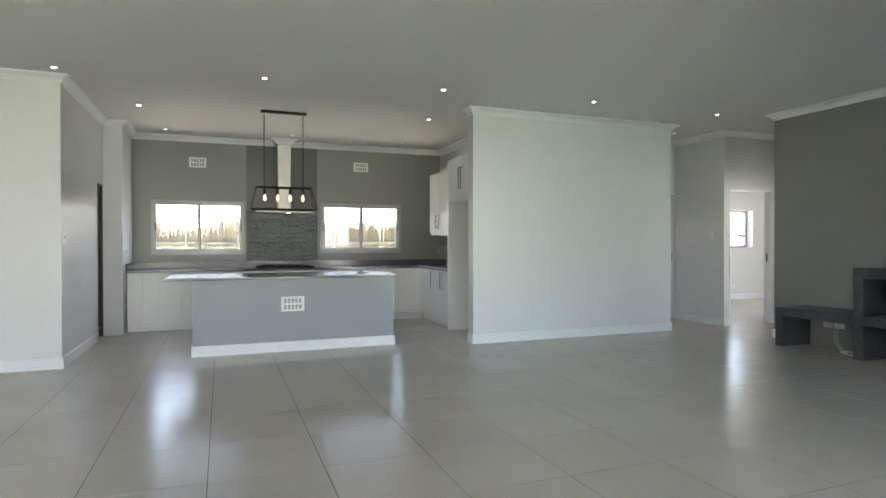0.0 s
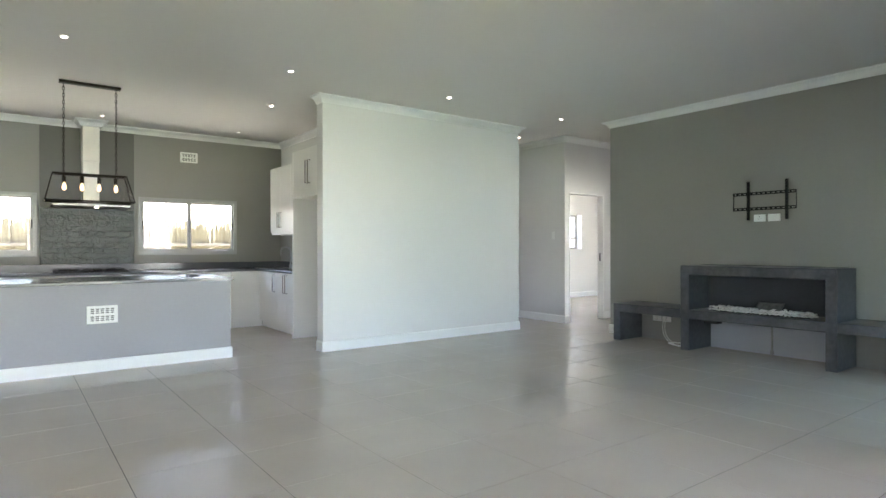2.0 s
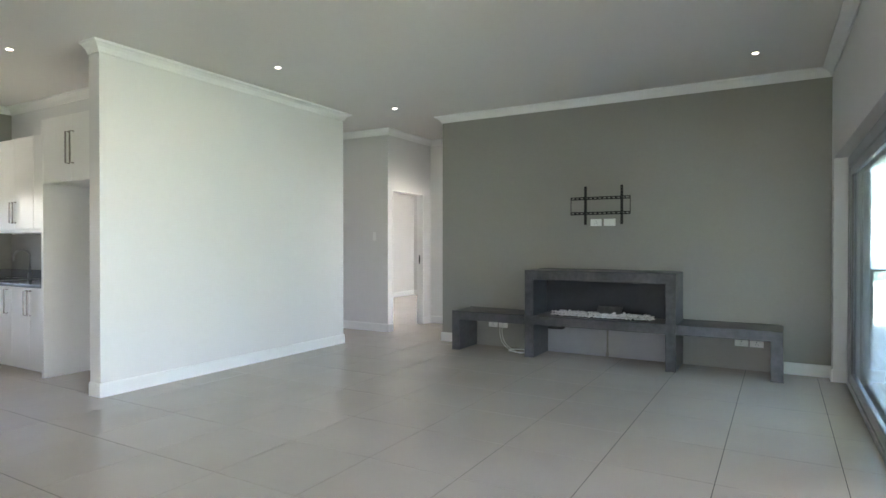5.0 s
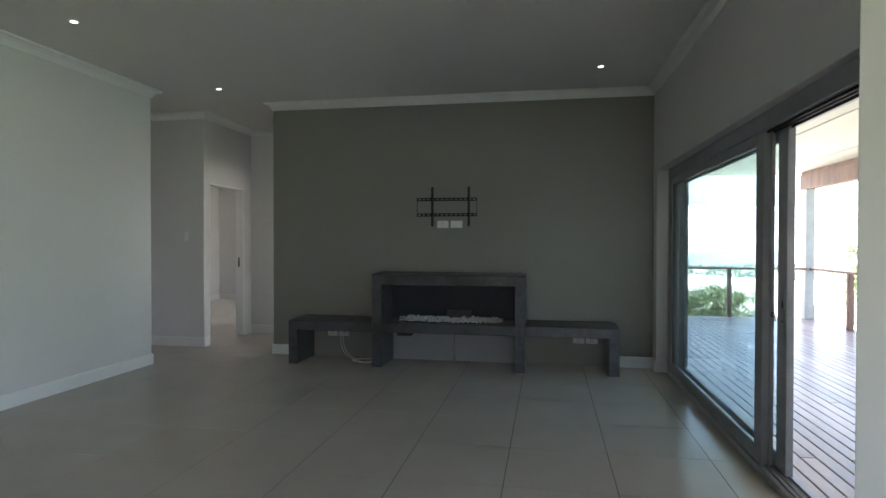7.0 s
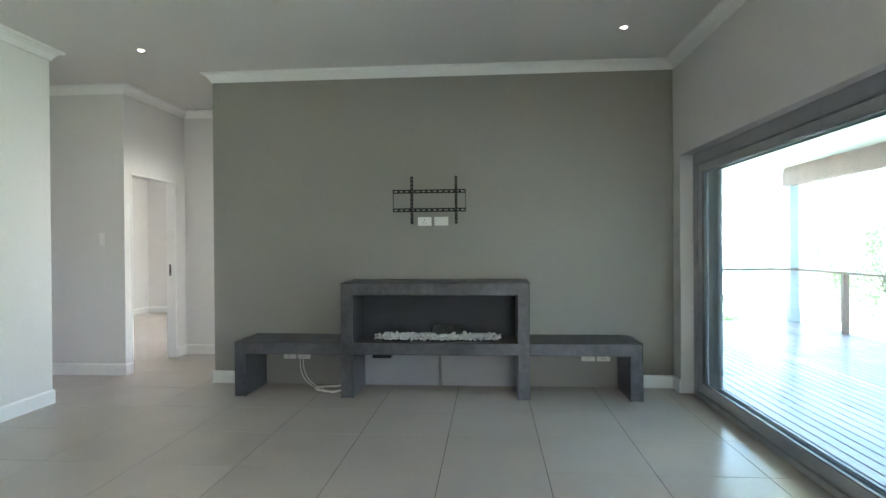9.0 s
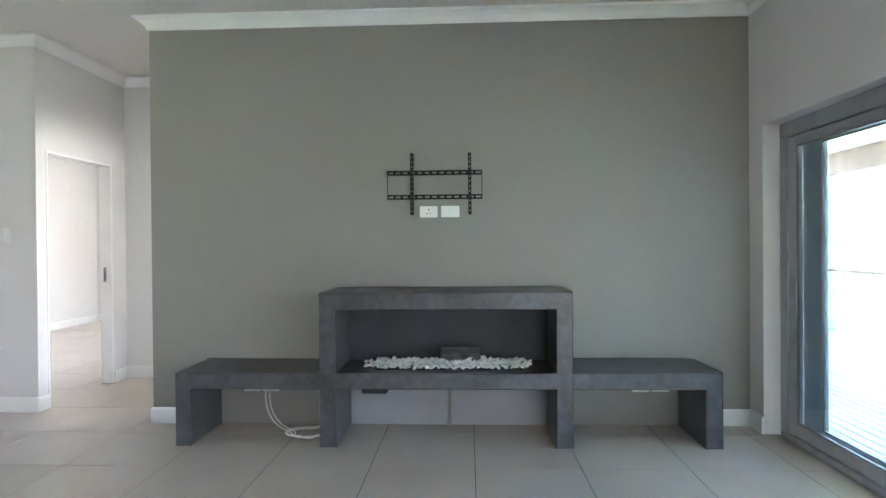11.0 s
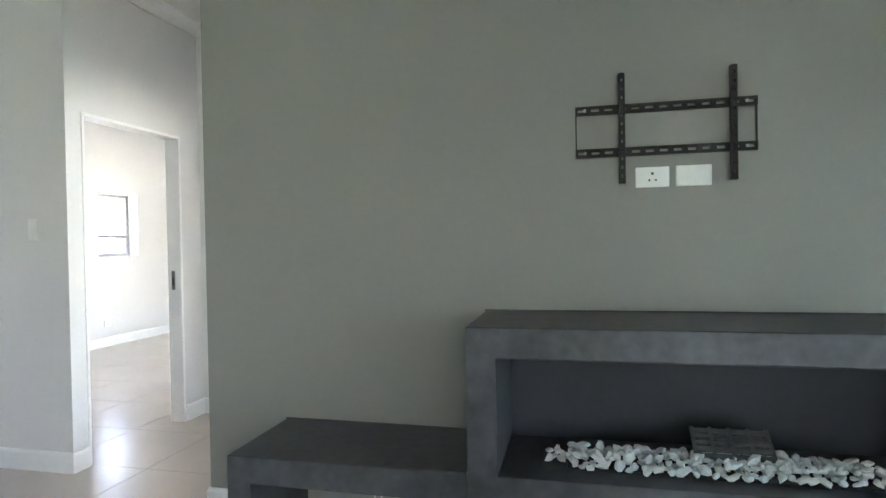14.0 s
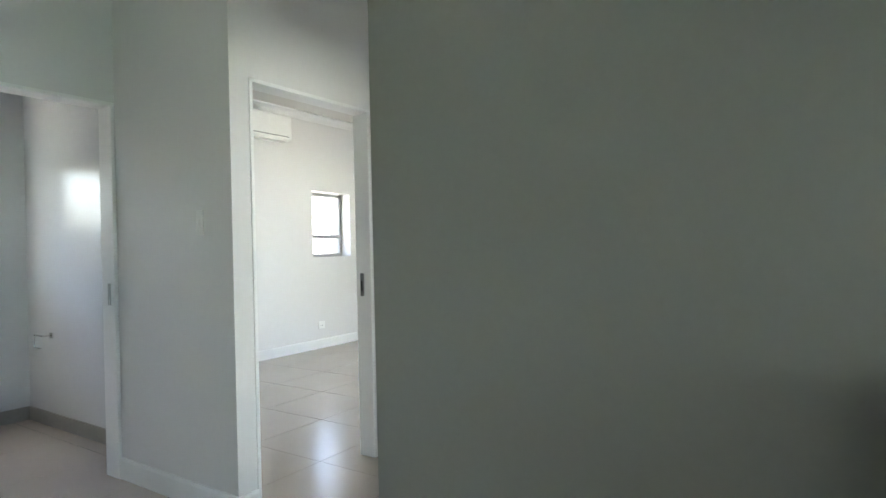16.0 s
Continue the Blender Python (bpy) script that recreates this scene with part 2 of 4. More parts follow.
def sweep(path, profile, closed=False):
    """A moulding along a plan line; profile of (distance to the left of the line, height)."""
    bm = bmesh.new()
    pts = [Vector((*p, 0)) for p in path]
    n, rings = len(pts), []
    for i, p in enumerate(pts):
        dirs = []
        if i or closed:
            dirs.append((p - pts[i - 1]).normalized())
        if i < n - 1 or closed:
            dirs.append((pts[(i + 1) % n] - p).normalized())
        left = [Vector((-d.y, d.x, 0)) for d in dirs]
        m = sum(left, Vector()) / len(left)
        m = m / m.length_squared
        rings.append([bm.verts.new((p.x + m.x * d, p.y + m.y * d, z)) for d, z in profile])
    k = len(profile)
    for i in range(n if closed else n - 1):
        a, b = rings[i], rings[(i + 1) % n]
        for j in range(k):
            bm.faces.new((a[j], a[(j + 1) % k], b[(j + 1) % k], b[j]))
    if not closed:
        bm.faces.new(rings[0]), bm.faces.new(rings[-1])
    return bm


CEILING = 2.91
BASE = [(0, 0.0), (0.014, 0.0), (0.014, 0.10), (0.009, 0.113), (0, 0.115)]
COVE = [(0, CEILING), (0, CEILING - 0.085), (0.012, CEILING - 0.085), (0.016, CEILING - 0.07), (0.032, CEILING - 0.043), (0.058, CEILING - 0.024),
        (0.078, CEILING - 0.018), (0.082, CEILING - 0.006), (0.082, CEILING)]

# ---- setting: walls ----
KY = 10.20     # kitchen's outer wall, inner face
SY = 1.605     # sliding-door wall, inner face
TX = 7.34      # grey feature wall
SE = 1.67      # its far end, a little askew
LX = 3.44      # lounge side wall
SLIDE = (LX + 0.005, 7.16, -0.05, 2.04)
LY = -2.4      # lounge end wall
WIN_A, WIN_B = (-0.385, 0.947, 1.10, 1.905), (2.171, 3.552, 1.11, 1.91)
structure("wall_north", wall_mesh("x", KY, 0.22, -3.75, 6.56, -0.1, CEILING, [WIN_A, WIN_B]), GREY, "mid grey painted kitchen wall with two window openings", "wall")
BED_WIN, BATH_WIN = (11.04, 11.72, 1.14, 1.965), (6.85, 7.55, 1.08, 1.96)
structure("wall_north_rooms", wall_mesh("x", 10.04, 0.38, 7.85, 13.2, -0.1, CEILING, [BED_WIN]), WHITE, "white painted outer wall of the bedroom", "wall")
structure("wall_north_bathroom", wall_mesh("x", 9.75, 0.22, 6.56, 7.85, -0.1, CEILING, [BATH_WIN]), GLOSSWHITE, "white painted outer wall of the bathroom", "wall")
structure("wall_east_bathroom", wall_mesh("y", 7.848, -0.006, 8.07, 9.75, 0, CEILING), GLOSSWHITE, "glossy white painted bathroom wall", "wall")
slide_wall = wall_mesh("x", SY, -0.22, LX, 7.34, -0.1, CEILING, [SLIDE])
for v in slide_wall.verts:
    v.co.y += (SE - SY) * (v.co.x - LX) / (TX - LX)
structure("wall_south", slide_wall, WHITE, "white painted wall round the wide sliding door", "wall")
structure("wall_feature", wall_mesh("y", TX, 0.15, SY - 0.22, 5.89, -0.1, CEILING), GREY, "mid grey painted feature wall behind the fireplace", "wall")
# the opening is added out of view to brighten corridor and bedroom doorway
structure("wall_corridor_south", wall_mesh("x", 5.89, -0.15, TX + 0.15, 8.92, -0.1, CEILING, [(7.8, 8.6, 0.25, 2.1)]), WHITE, "white painted corridor wall with an unseen opening added for light", "wall")
structure("wall_corridor_end", wall_mesh("y", 8.77, 0.15, 5.89, 6.945, -0.1, CEILING), WHITE, "white painted wall closing the corridor", "wall")
BED_DOOR = (7.705, 8.555, -0.05, 2.045)
# second opening is unseen, added to let daylight into the bedroom
structure("wall_bedroom_south", wall_mesh("x", 6.945, 0.10, 7.60, 13.2, -0.1, CEILING, [BED_DOOR, (9.9, 12.6, 0.2, 2.25)]), WHITE, "white painted wall with the open bedroom doorway and an added daylight opening", "wall")
structure("wall_bedroom_west", wall_mesh("y", 7.85, 0.15, 8.07, 10.04, -0.1, CEILING), WHITE, "white painted bedroom side wall", "wall")
structure("wall_hall", wall_mesh("y", 7.60, 0.15, 7.045, 7.95, -0.1, CEILING), WHITE, "white painted wall beside the passage", "wall")
structure("wall_partition", wall_mesh("x", 6.90, 0.15, 3.50, 6.56, -0.1, CEILING), WHITE, "white painted partition wall between kitchen and lounge", "wall")
structure("wall_passage", wall_mesh("y", 6.56, -0.15, 7.05, 10.2, -0.1, CEILING), WHITE, "white painted passage wall", "wall")
structure("wall_kitchen_east", wall_mesh("y", 4.30, 0.15, 7.05, KY, -0.1, CEILING), WHITE, "white painted kitchen side wall behind the cabinets", "wall")
BATH_DOOR = (6.72, 7.595, -0.05, 2.06)
structure("wall_bathroom", wall_mesh("x", 7.95, 0.12, 6.56, 8.0, -0.1, CEILING, [BATH_DOOR]), WHITE, "white painted wall with the bathroom doorway", "wall")
KIT_DOOR = (8.88, 9.28, -0.05, 2.03)
structure("wall_kitchen_west", wall_mesh("y", -0.88, -0.15, 7.08, KY, -0.1, CEILING, [KIT_DOOR]), WHITE, "white painted kitchen side wall with a doorway", "wall")
structure("wall_kitchen_nib", boxed(-0.88, -0.65, 9.28, KY, -0.1, CEILING), WHITE, "white painted wall nib beside the kitchen door", "wall")
structure("wall_nib", wall_mesh("x", 7.08, 0.15, -3.60, -1.03, -0.1, CEILING), WHITE, "white painted wall facing the lounge", "wall")
structure("wall_lounge_east", wall_mesh("y", LX, 0.12, LY, SY - 0.221, -0.1, CEILING), WHITE, "white painted lounge wall beside the deck", "wall")
# the wide opening is unseen, added to bring daylight from behind
structure("wall_lounge_south", wall_mesh("x", LY, -0.22, -3.75, 3.56, -0.1, CEILING, [(-3.2, 3.1, -0.05, 2.2)]), WHITE, "white painted lounge wall with an unseen opening added for daylight", "wall")
# unseen opening, added to brighten the feature wall opposite
structure("wall_west", wall_mesh("y", -3.60, -0.15, LY, KY, -0.1, CEILING, [(0.8, 2.7, 0.2, 2.1)]), WHITE, "white painted end wall with an unseen opening added for light", "wall")
structure("wall_bedroom_east", wall_mesh("y", 13.05, 0.15, 6.945, 10.04, -0.1, CEILING), WHITE, "plain white painted bedroom wall", "wall")
structure("ceiling", box(box(box(boxed(-3.75, 13.2, SY - 0.22, 9.97, CEILING, CEILING + 0.12), -3.75, 3.56, LY - 0.22, SY - 0.22, CEILING, CEILING + 0.12), -3.75, 6.56, 9.97, 10.42, CEILING, CEILING + 0.12), 7.85, 13.2, 9.97, 10.42, CEILING, CEILING + 0.12), CEIL, "smooth white painted ceiling", "ceiling")
# unseen roof; the north overhang is added to block sun from kitchen windows
structure("roof_slab", box(box(box(boxed(-4.2, 13.8, SY - 0.3, 9.97, CEILING + 0.125, CEILING + 0.3), -4.2, 3.72, LY - 0.5, SY - 0.3, CEILING + 0.125, CEILING + 0.3), -4.2, 6.56, 9.97, 11.25, CEILING + 0.125, CEILING + 0.3), 7.85, 13.8, 9.97, 11.25, CEILING + 0.125, CEILING + 0.3), RENDERED, "plain flat roof with an overhang added to block north sun", "roof")

# mouldings, room on the left hand of each line
MAIN = [(3.50, 7.05), (3.50, 6.90), (6.56, 6.90), (6.56, 7.95)]
structure("cornice_partition", sweep(MAIN[::-1], COVE), TRIM, "white cove cornice round the partition wall", "cornice")
structure("cornice_hall", sweep([(6.56, 7.95), (7.60, 7.95), (7.60, 6.945), (8.77, 6.945), (8.77, 5.89), (TX, 5.89), (TX, SE), (LX, SY), (LX, LY), (-3.60, LY), (-3.60, 7.08), (-0.88, 7.08), (-0.88, 9.28), (-0.65, 9.28), (-0.65, KY),
                                 (1.43, KY), (1.43, KY - 0.28), (1.67, KY - 0.28), (1.67, KY), (4.30, KY), (4.30, 7.05), (3.50, 7.05)][::-1],
                                COVE), TRIM, "white cove cornice along walls and flue", "cornice")
RUNS = {
    "baseboard_partition": [(6.56, 7.95), (6.56, 6.90), (3.50, 6.90), (3.50, 7.05)],
    "baseboard_hall": [(7.704, 6.945), (7.60, 6.945), (7.60, 7.95)],
    "baseboard_corridor": [(TX, 5.475), (TX, 5.89), (8.77, 5.89), (8.77, 6.945), (8.557, 6.945)],
    "baseboard_feature": [(7.16, SE - 0.003), (TX, SE), (TX, 2.06)],
    "baseboard_west": [(-0.88, 8.85), (-0.88, 7.08), (-3.60, 7.08), (-3.60, LY)],
    "baseboard_lounge": [(3.1, LY), (LX, LY), (LX, SY - 0.03)],
    "baseboard_bedroom": [(8.56, 7.045), (13.05, 7.045), (13.05, 10.04), (8.0, 10.04), (8.0, 8.07)],
}
for name, run in RUNS.items():
    structure(name, sweep(run, BASE), TRIM, "white painted skirting board along the wall", "baseboard")
structure("cornice_bedroom", sweep([(8.0, 7.045), (13.05, 7.045), (13.05, 10.04), (8.0, 10.04)], COVE, True), TRIM, "white cove cornice in the bedroom", "cornice")
structure("baseboard_bathroom", sweep([(7.842, 8.072), (7.842, 9.75), (6.56, 9.75)], [(0, 0), (0.01, 0), (0.01, 0.10), (0, 0.10)]), SKIRT_TILE, "grey tiled skirting in the bathroom", "baseboard")


# ---- door frames ----
def door_frame(name, axis, a0, a1, top, faces, label, trim=True, w=0.03):
    """Timber lining with architraves round an opening in a wall that lies between two face places."""
    f0, f1 = faces
    t = thing(name, ((a0 + a1) / 2, f0, 0) if axis == "x" else (f0, (a0 + a1) / 2, 0), label, "door frame")
    t["kind"] = "structure"

    def bar(nm, p0, p1, q0, q1, z0, z1):
        args = (p0, p1, q0, q1) if axis == "x" else (q0, q1, p0, p1)
        part(nm, boxed(*args, z0, z1, bevel=0.003), TRIM, t)

    proud = 0.006
    bar("jamb", a0, a0 + w, f0 - proud, f1 + proud, 0, top)
    bar("jamb", a1 - w, a1, f0 - proud, f1 + proud, 0, top)
    bar("head", a0, a1, f0 - proud, f1 + proud, top - w, top)
    for s0, s1 in ((f0 - 0.014, f0 - proud), (f1 + proud, f1 + 0.014)) if trim else ():
        bar("architrave", a0 - 0.03, a0 + 0.012, s0, s1, 0, top + 0.03)
        bar("architrave", a1 - 0.012, a1 + 0.03, s0, s1, 0, top + 0.03)
        bar("architrave", a0 + 0.013, a1 - 0.013, s0, s1, top - 0.012, top + 0.03)
    return t


bed_door = door_frame("door_1", "x", 7.705, 8.555, 2.045, (6.945, 7.045), "white painted lining of the open bedroom doorway", False, 0.02)
strike = part("strike_plate", boxed(8.526, 8.5345, 6.99, 7.014, 0.95, 1.085, bevel=0.002), GUNMETAL, bed_door, "dark metal strike plate")
part("strike_hole", boxed(8.524, 8.5258, 6.996, 7.008, 0.98, 1.04), HOLE, strike)
bath_door = door_frame("door_2", "x", 6.72, 7.595, 2.06, (7.95, 8.07), "white painted frame of the bathroom doorway", False, 0.02)
part("strike_plate", boxed(7.566, 7.5745, 7.98, 8.0, 0.95, 1.07, bevel=0.002), STEEL, bath_door, "steel strike plate")
leaf = thing("wooden_door", (-0.94, 9.08, 0.01), "dark stained wooden door in a dark frame", "door")
part("leaf", boxed(-0.965, -0.925, 8.90, 9.26, 0.01, 2.0, bevel=0.003), DARKWOOD, leaf)
part("frame", boxed(-1.0, -0.885, 8.881, 8.899, 0.0, 2.03), DARKWOOD, leaf)
part("frame", boxed(-1.0, -0.885, 9.261, 9.279, 0.0, 2.03), DARKWOOD, leaf)
part("frame", boxed(-1.0, -0.885, 8.90, 9.26, 2.001, 2.03), DARKWOOD, leaf)
part("kick_strip", boxed(-0.924, -0.920, 8.90, 9.26, 0.11, 0.125), STEEL, leaf, "thin bright metal strip")


# ---- windows and the sliding door ----
def slider_window(name, x0, x1, z0, z1, y, label, handles=True):
    """Aluminium window of two sliding sashes in the north wall, frame set at y."""
    w = thing(name, ((x0 + x1) / 2, y, z0), label, "window")
    w["kind"] = "structure"
    d, f = 0.07, 0.032
    for nm, a in (("frame", (x0, x1, y, y + d, z0, z0 + f)), ("frame", (x0, x1, y, y + d, z1 - f, z1)),
                  ("frame", (x0, x0 + f, y, y + d, z0 + f, z1 - f)), ("frame", (x1 - f, x1, y, y + d, z0 + f, z1 - f))):
        part(nm, boxed(*a, bevel=0.004), ALU_PALE, w)
    mid = (x0 + x1) / 2
    for k, (a, b) in enumerate(((x0 + f, mid + 0.02), (mid - 0.02, x1 - f))):
        yy, s = y + 0.01 + 0.03 * k, 0.03
        sash = part("sash", boxed(a, a + s, yy, yy + 0.022, z0 + f, z1 - f, bevel=0.003), ALU_PALE, w)
        for bar in ((b - s, b, z0 + f, z1 - f), (a + s, b - s, z0 + f, z0 + f + s), (a + s, b - s, z1 - f - s, z1 - f)):
            part("rail", boxed(bar[0], bar[1], yy, yy + 0.022, bar[2], bar[3], bevel=0.003), ALU_PALE, sash)
        # dark bars drawn for the shaded gap at each sash edge
        for e in ((a - 0.004, a), (b, b + 0.004)):
            part("seal", boxed(e[0], e[1], yy - 0.001, yy + 0.02, z0 + f, z1 - f), BLACK, sash, "dark bar standing in for the shaded sash gap")
        pane = part("pane", boxed(a + s, b - s, yy + 0.009, yy + 0.013, z0 + f + s, z1 - f - s), PANE, sash)
        pane.visible_shadow = False
        hx = a + 0.008 if k == 0 else b - 0.022
        part("latch", boxed(hx, hx + 0.014, yy - 0.014, yy - 0.001, (z0 + z1) / 2 - 0.06, (z0 + z1) / 2 + 0.06, bevel=0.004), BLACK, sash, "black pull latch")
    sill = part("sill", boxed(x0 - 0.012, x1 + 0.012, y - 0.012, y - 0.001, z0 - 0.03, z0 + 0.004, bevel=0.003), ALU_PALE, w)
    for a in ((x0 - 0.012, x1 + 0.012, z1 - 0.004, z1 + 0.012), (x0 - 0.014, x0 + 0.004, z0 + 0.005, z1 - 0.005), (x1 - 0.004, x1 + 0.014, z0 + 0.005, z1 - 0.005)):
        part("beading", boxed(a[0], a[1], y - 0.012, y - 0.001, a[2], a[3], bevel=0.003), ALU_PALE, w)
    return w


slider_window("window_1", *WIN_A, KY + 0.0, "pale aluminium sliding window with black latches")
win_b = slider_window("window_2", *WIN_B, KY + 0.0, "pale aluminium sliding window with black latches")
edge_x = WIN_B[0] + 0.27 * (WIN_B[1] - WIN_B[0])
part("screen_edge", boxed(edge_x - 0.008, edge_x + 0.008, KY + 0.058, KY + 0.066, WIN_B[2] + 0.033, WIN_B[3] - 0.033), ALU_GREY, win_b, "thin dark upright edge behind the glass")


def casement(name, x0, x1, z0, z1, y, label):
    w = thing(name, ((x0 + x1) / 2, y, z0), label, "window")
    w["kind"] = "structure"
    f, split = 0.045, z0 + (z1 - z0) * 0.32
    for a in ((x0, x1, z0, z0 + f), (x0, x1, z1 - f, z1), (x0, x0 + f, z0 + f, z1 - f), (x1 - f, x1, z0 + f, z1 - f), (x0 + f, x1 - f, split - 0.025, split + 0.025)):
        part("frame", boxed(a[0], a[1], y, y + 0.06, a[2], a[3], bevel=0.004), ALU_PALE, w)
    for a in ((z0 + f, split - 0.025), (split + 0.025, z1 - f)):
        part("pane", boxed(x0 + f, x1 - f, y + 0.028, y + 0.033, *a), PANE, w).visible_shadow = False
    part("stay", boxed((x0 + x1) / 2 - 0.05, (x0 + x1) / 2 + 0.05, y - 0.03, y - 0.001, split + 0.005, split + 0.02, bevel=0.003), STEEL, w, "steel casement stay")


casement("window_3", *BED_WIN, 10.20, "small pale aluminium top-hung bedroom window")
casement("window_4", *BATH_WIN, 9.87, "small pale aluminium bathroom window")

door = thing("sliding_door", (5.4, 1.5, 0), "charcoal aluminium sliding glass door, one panel slid open", "sliding door")
X0, X1, Y0, Y1, ZT = LX + 0.006, 7.16, 1.40, 1.56, 2.04
for nm, a in (("frame_head", (X0, X1, Y0, Y1, ZT - 0.10, ZT - 0.001)), ("frame_sill", (X0, X1, Y0, Y1, -0.02, 0.035)),
              ("frame_jamb", (X0, X0 + 0.05, Y0, Y1, 0.036, ZT - 0.101)), ("frame_jamb", (X1 - 0.085, X1, Y0, Y1, 0.036, ZT - 0.101))):
    part(nm, boxed(*a, bevel=0.005), ALU_GREY, door)
for yy in (1.455, 1.495, 1.527):
    part("track", boxed(X0 + 0.1, X1 - 0.1, yy, yy + 0.006, 0.035, 0.05), ALU_GREY, door)
    part("track", boxed(X0 + 0.1, X1 - 0.1, yy, yy + 0.006, ZT - 0.115, ZT - 0.1), BLACK, door)


def door_panel(x0, x1, y, lock, s0=0.11, s=0.085):
    z0, z1 = 0.04, ZT - 0.105
    st = part("panel", boxed(x0, x0 + s0, y, y + 0.04, z0, z1, bevel=0.004), ALU_GREY, door)
    for a in ((x1 - s, x1, z0, z1), (x0 + s0, x1 - s, z0, z0 + 0.08), (x0 + s0, x1 - s, z1 - 0.06, z1)):
        part("rail", boxed(a[0], a[1], y, y + 0.04, a[2], a[3], bevel=0.004), ALU_GREY, st)
    part("pane", boxed(x0 + s0, x1 - s, y + 0.017, y + 0.023, z0 + 0.08, z1 - 0.06), TINTED, st, "faintly blue clear glass").visible_shadow = False
    g0, g1, h0, h1 = x0 + s0, x1 - s, z0 + 0.08, z1 - 0.06
    for a in ((g0, g1, h0, h0 + 0.008), (g0, g1, h1 - 0.008, h1), (g0, g0 + 0.008, h0 + 0.008, h1 - 0.008), (g1 - 0.008, g1, h0 + 0.008, h1 - 0.008)):
        part("gasket", boxed(a[0], a[1], y + 0.0235, y + 0.036, a[2], a[3]), GUNMETAL, st, "black rubber glazing gasket")
    if lock is not None:
        plate_ = part("lock", boxed(lock - 0.012, lock + 0.012, y + 0.0402, y + 0.044, 0.80, 1.06, bevel=0.001), STEEL, st, "steel lock plate")
        part("keyhole", boxed(lock - 0.006, lock + 0.006, y + 0.0442, y + 0.0458, 0.95, 0.99), HOLE, plate_)
        part("keyhole", boxed(lock - 0.005, lock + 0.005, y + 0.0442, y + 0.0458, 0.87, 0.885), HOLE, plate_)


door_panel(4.58, 7.074, 1.51, None, 0.12)
door_panel(4.43, 7.035, 1.44, 4.475, 0.13, 0.195)
part("interlock", boxed(4.575, 4.61, 1.489, 1.5095, 0.04, ZT - 0.105, bevel=0.002), ALU_GREY, door)
turn = part("thumb_turn", ball(bmesh.new(), (4.572, 1.498, 0.905), 0.016, (0.7, 0.7, 1)), BLACK, door, "black thumb turn", smooth=True)
part("key", box(tube(bmesh.new(), (4.562, 1.498, 0.905), (4.545, 1.498, 0.90), 0.004), 4.53, 4.546, 1.496, 1.50, 0.868, 0.905, bevel=0.001), PLASTIC, turn, "small key left in the lock")

# ---- kitchen ----
FRONT, TOP = 9.50, 0.865


def handle(parent, at, length, axis="z", out=(0, -1, 0)):
    a = Vector(at)
    o = Vector(out) * 0.035
    u = Vector((0, 0, 1)) * length / 2
    part("handle", pipe(bmesh.new(), [a - u, a - u + o, a + u + o, a + u], 0.0075, 8), DARKSTEEL, parent, "dark brushed steel bar handle")


def base_unit(x0, x1, y0, y1, z0, z1, out, doors, label, handles=()):
    """Cabinet with doors on the side 'out' looks to; doors: list of spans along the front."""
    t = thing("kitchen_cabinet", ((x0 + x1) / 2, (y0 + y1) / 2, z0), label, "cabinet", "white kitchen cabinets")
    d = 0.02
    if out[1] < 0:
        part("body", boxed(x0, x1, y0 + d + 0.002, y1, z0, z1, bevel=0.002), CABINET, t)
    else:
        part("body", boxed(x0 + d + 0.002, x1, y0, y1, z0, z1, bevel=0.002), CABINET, t)
    for i, (a, b, c, e) in enumerate(doors):
        args = (a + 0.0015, b - 0.0015, y0, y0 + d) if out[1] < 0 else (x0, x0 + d, a + 0.0015, b - 0.0015)
        leaf = part("door", boxed(*args, c, e, bevel=0.002), CABINET, t)
        for h in handles:
            if h[0] == i:
                at = (h[1], y0, h[2]) if out[1] < 0 else (x0, h[1], h[2])
                handle(leaf, at, h[3], out=out)
    return t


def plinth(x0, x1, y0, y1, name="plinth"):
    return single(name, boxed(x0, x1, y0, y1, 0, 0.098), CABINET, ((x0 + x1) / 2, (y0 + y1) / 2, 0), "white kick plinth under the base cabinets", "plinth")


ztop = TOP - 0.032
spans = [-0.63, -0.24, 0.38, 1.10, 2.0, 2.84, 3.70]
for a, b in zip(spans, spans[1:]):
    base_unit(a, b, FRONT, KY - 0.004, 0.10, ztop, (0, -1, 0), [(a, (a + b) / 2, 0.102, ztop - 0.004), ((a + b) / 2, b, 0.102, ztop - 0.004)],
              "white satin base cabinet under the dark worktop")
plinth(-0.63, 3.74, FRONT + 0.04, KY - 0.005)
base_unit(3.68, 4.296, 8.09, 8.79, 0.10, ztop, (-1, 0, 0), [(8.09, 8.44, 0.102, ztop - 0.004), (8.44, 8.79, 0.102, ztop - 0.004)],
          "white satin sink cabinet with bar handles", [(0, 8.405, 0.68, 0.24), (1, 8.475, 0.68, 0.24)])
base_unit(3.68, 4.296, 8.79, 9.49, 0.10, ztop, (-1, 0, 0), [(8.79, 9.49, 0.102, ztop - 0.004)], "white satin corner cabinet with a bar handle", [(0, 8.87, 0.68, 0.24)])
plinth(3.745, 4.295, 8.09, FRONT + 0.035)
single("kitchen_worktop", box(box(bmesh.new(), -0.645, 4.296, FRONT - 0.025, KY - 0.024, TOP - 0.03, TOP, bevel=0.004), 3.655, 4.296, 8.085, FRONT - 0.0255, TOP - 0.03, TOP, bevel=0.004),
       GRANITE, (1.7, 9.85, TOP - 0.03), "polished dark grey stone worktop along the kitchen wall", "worktop")
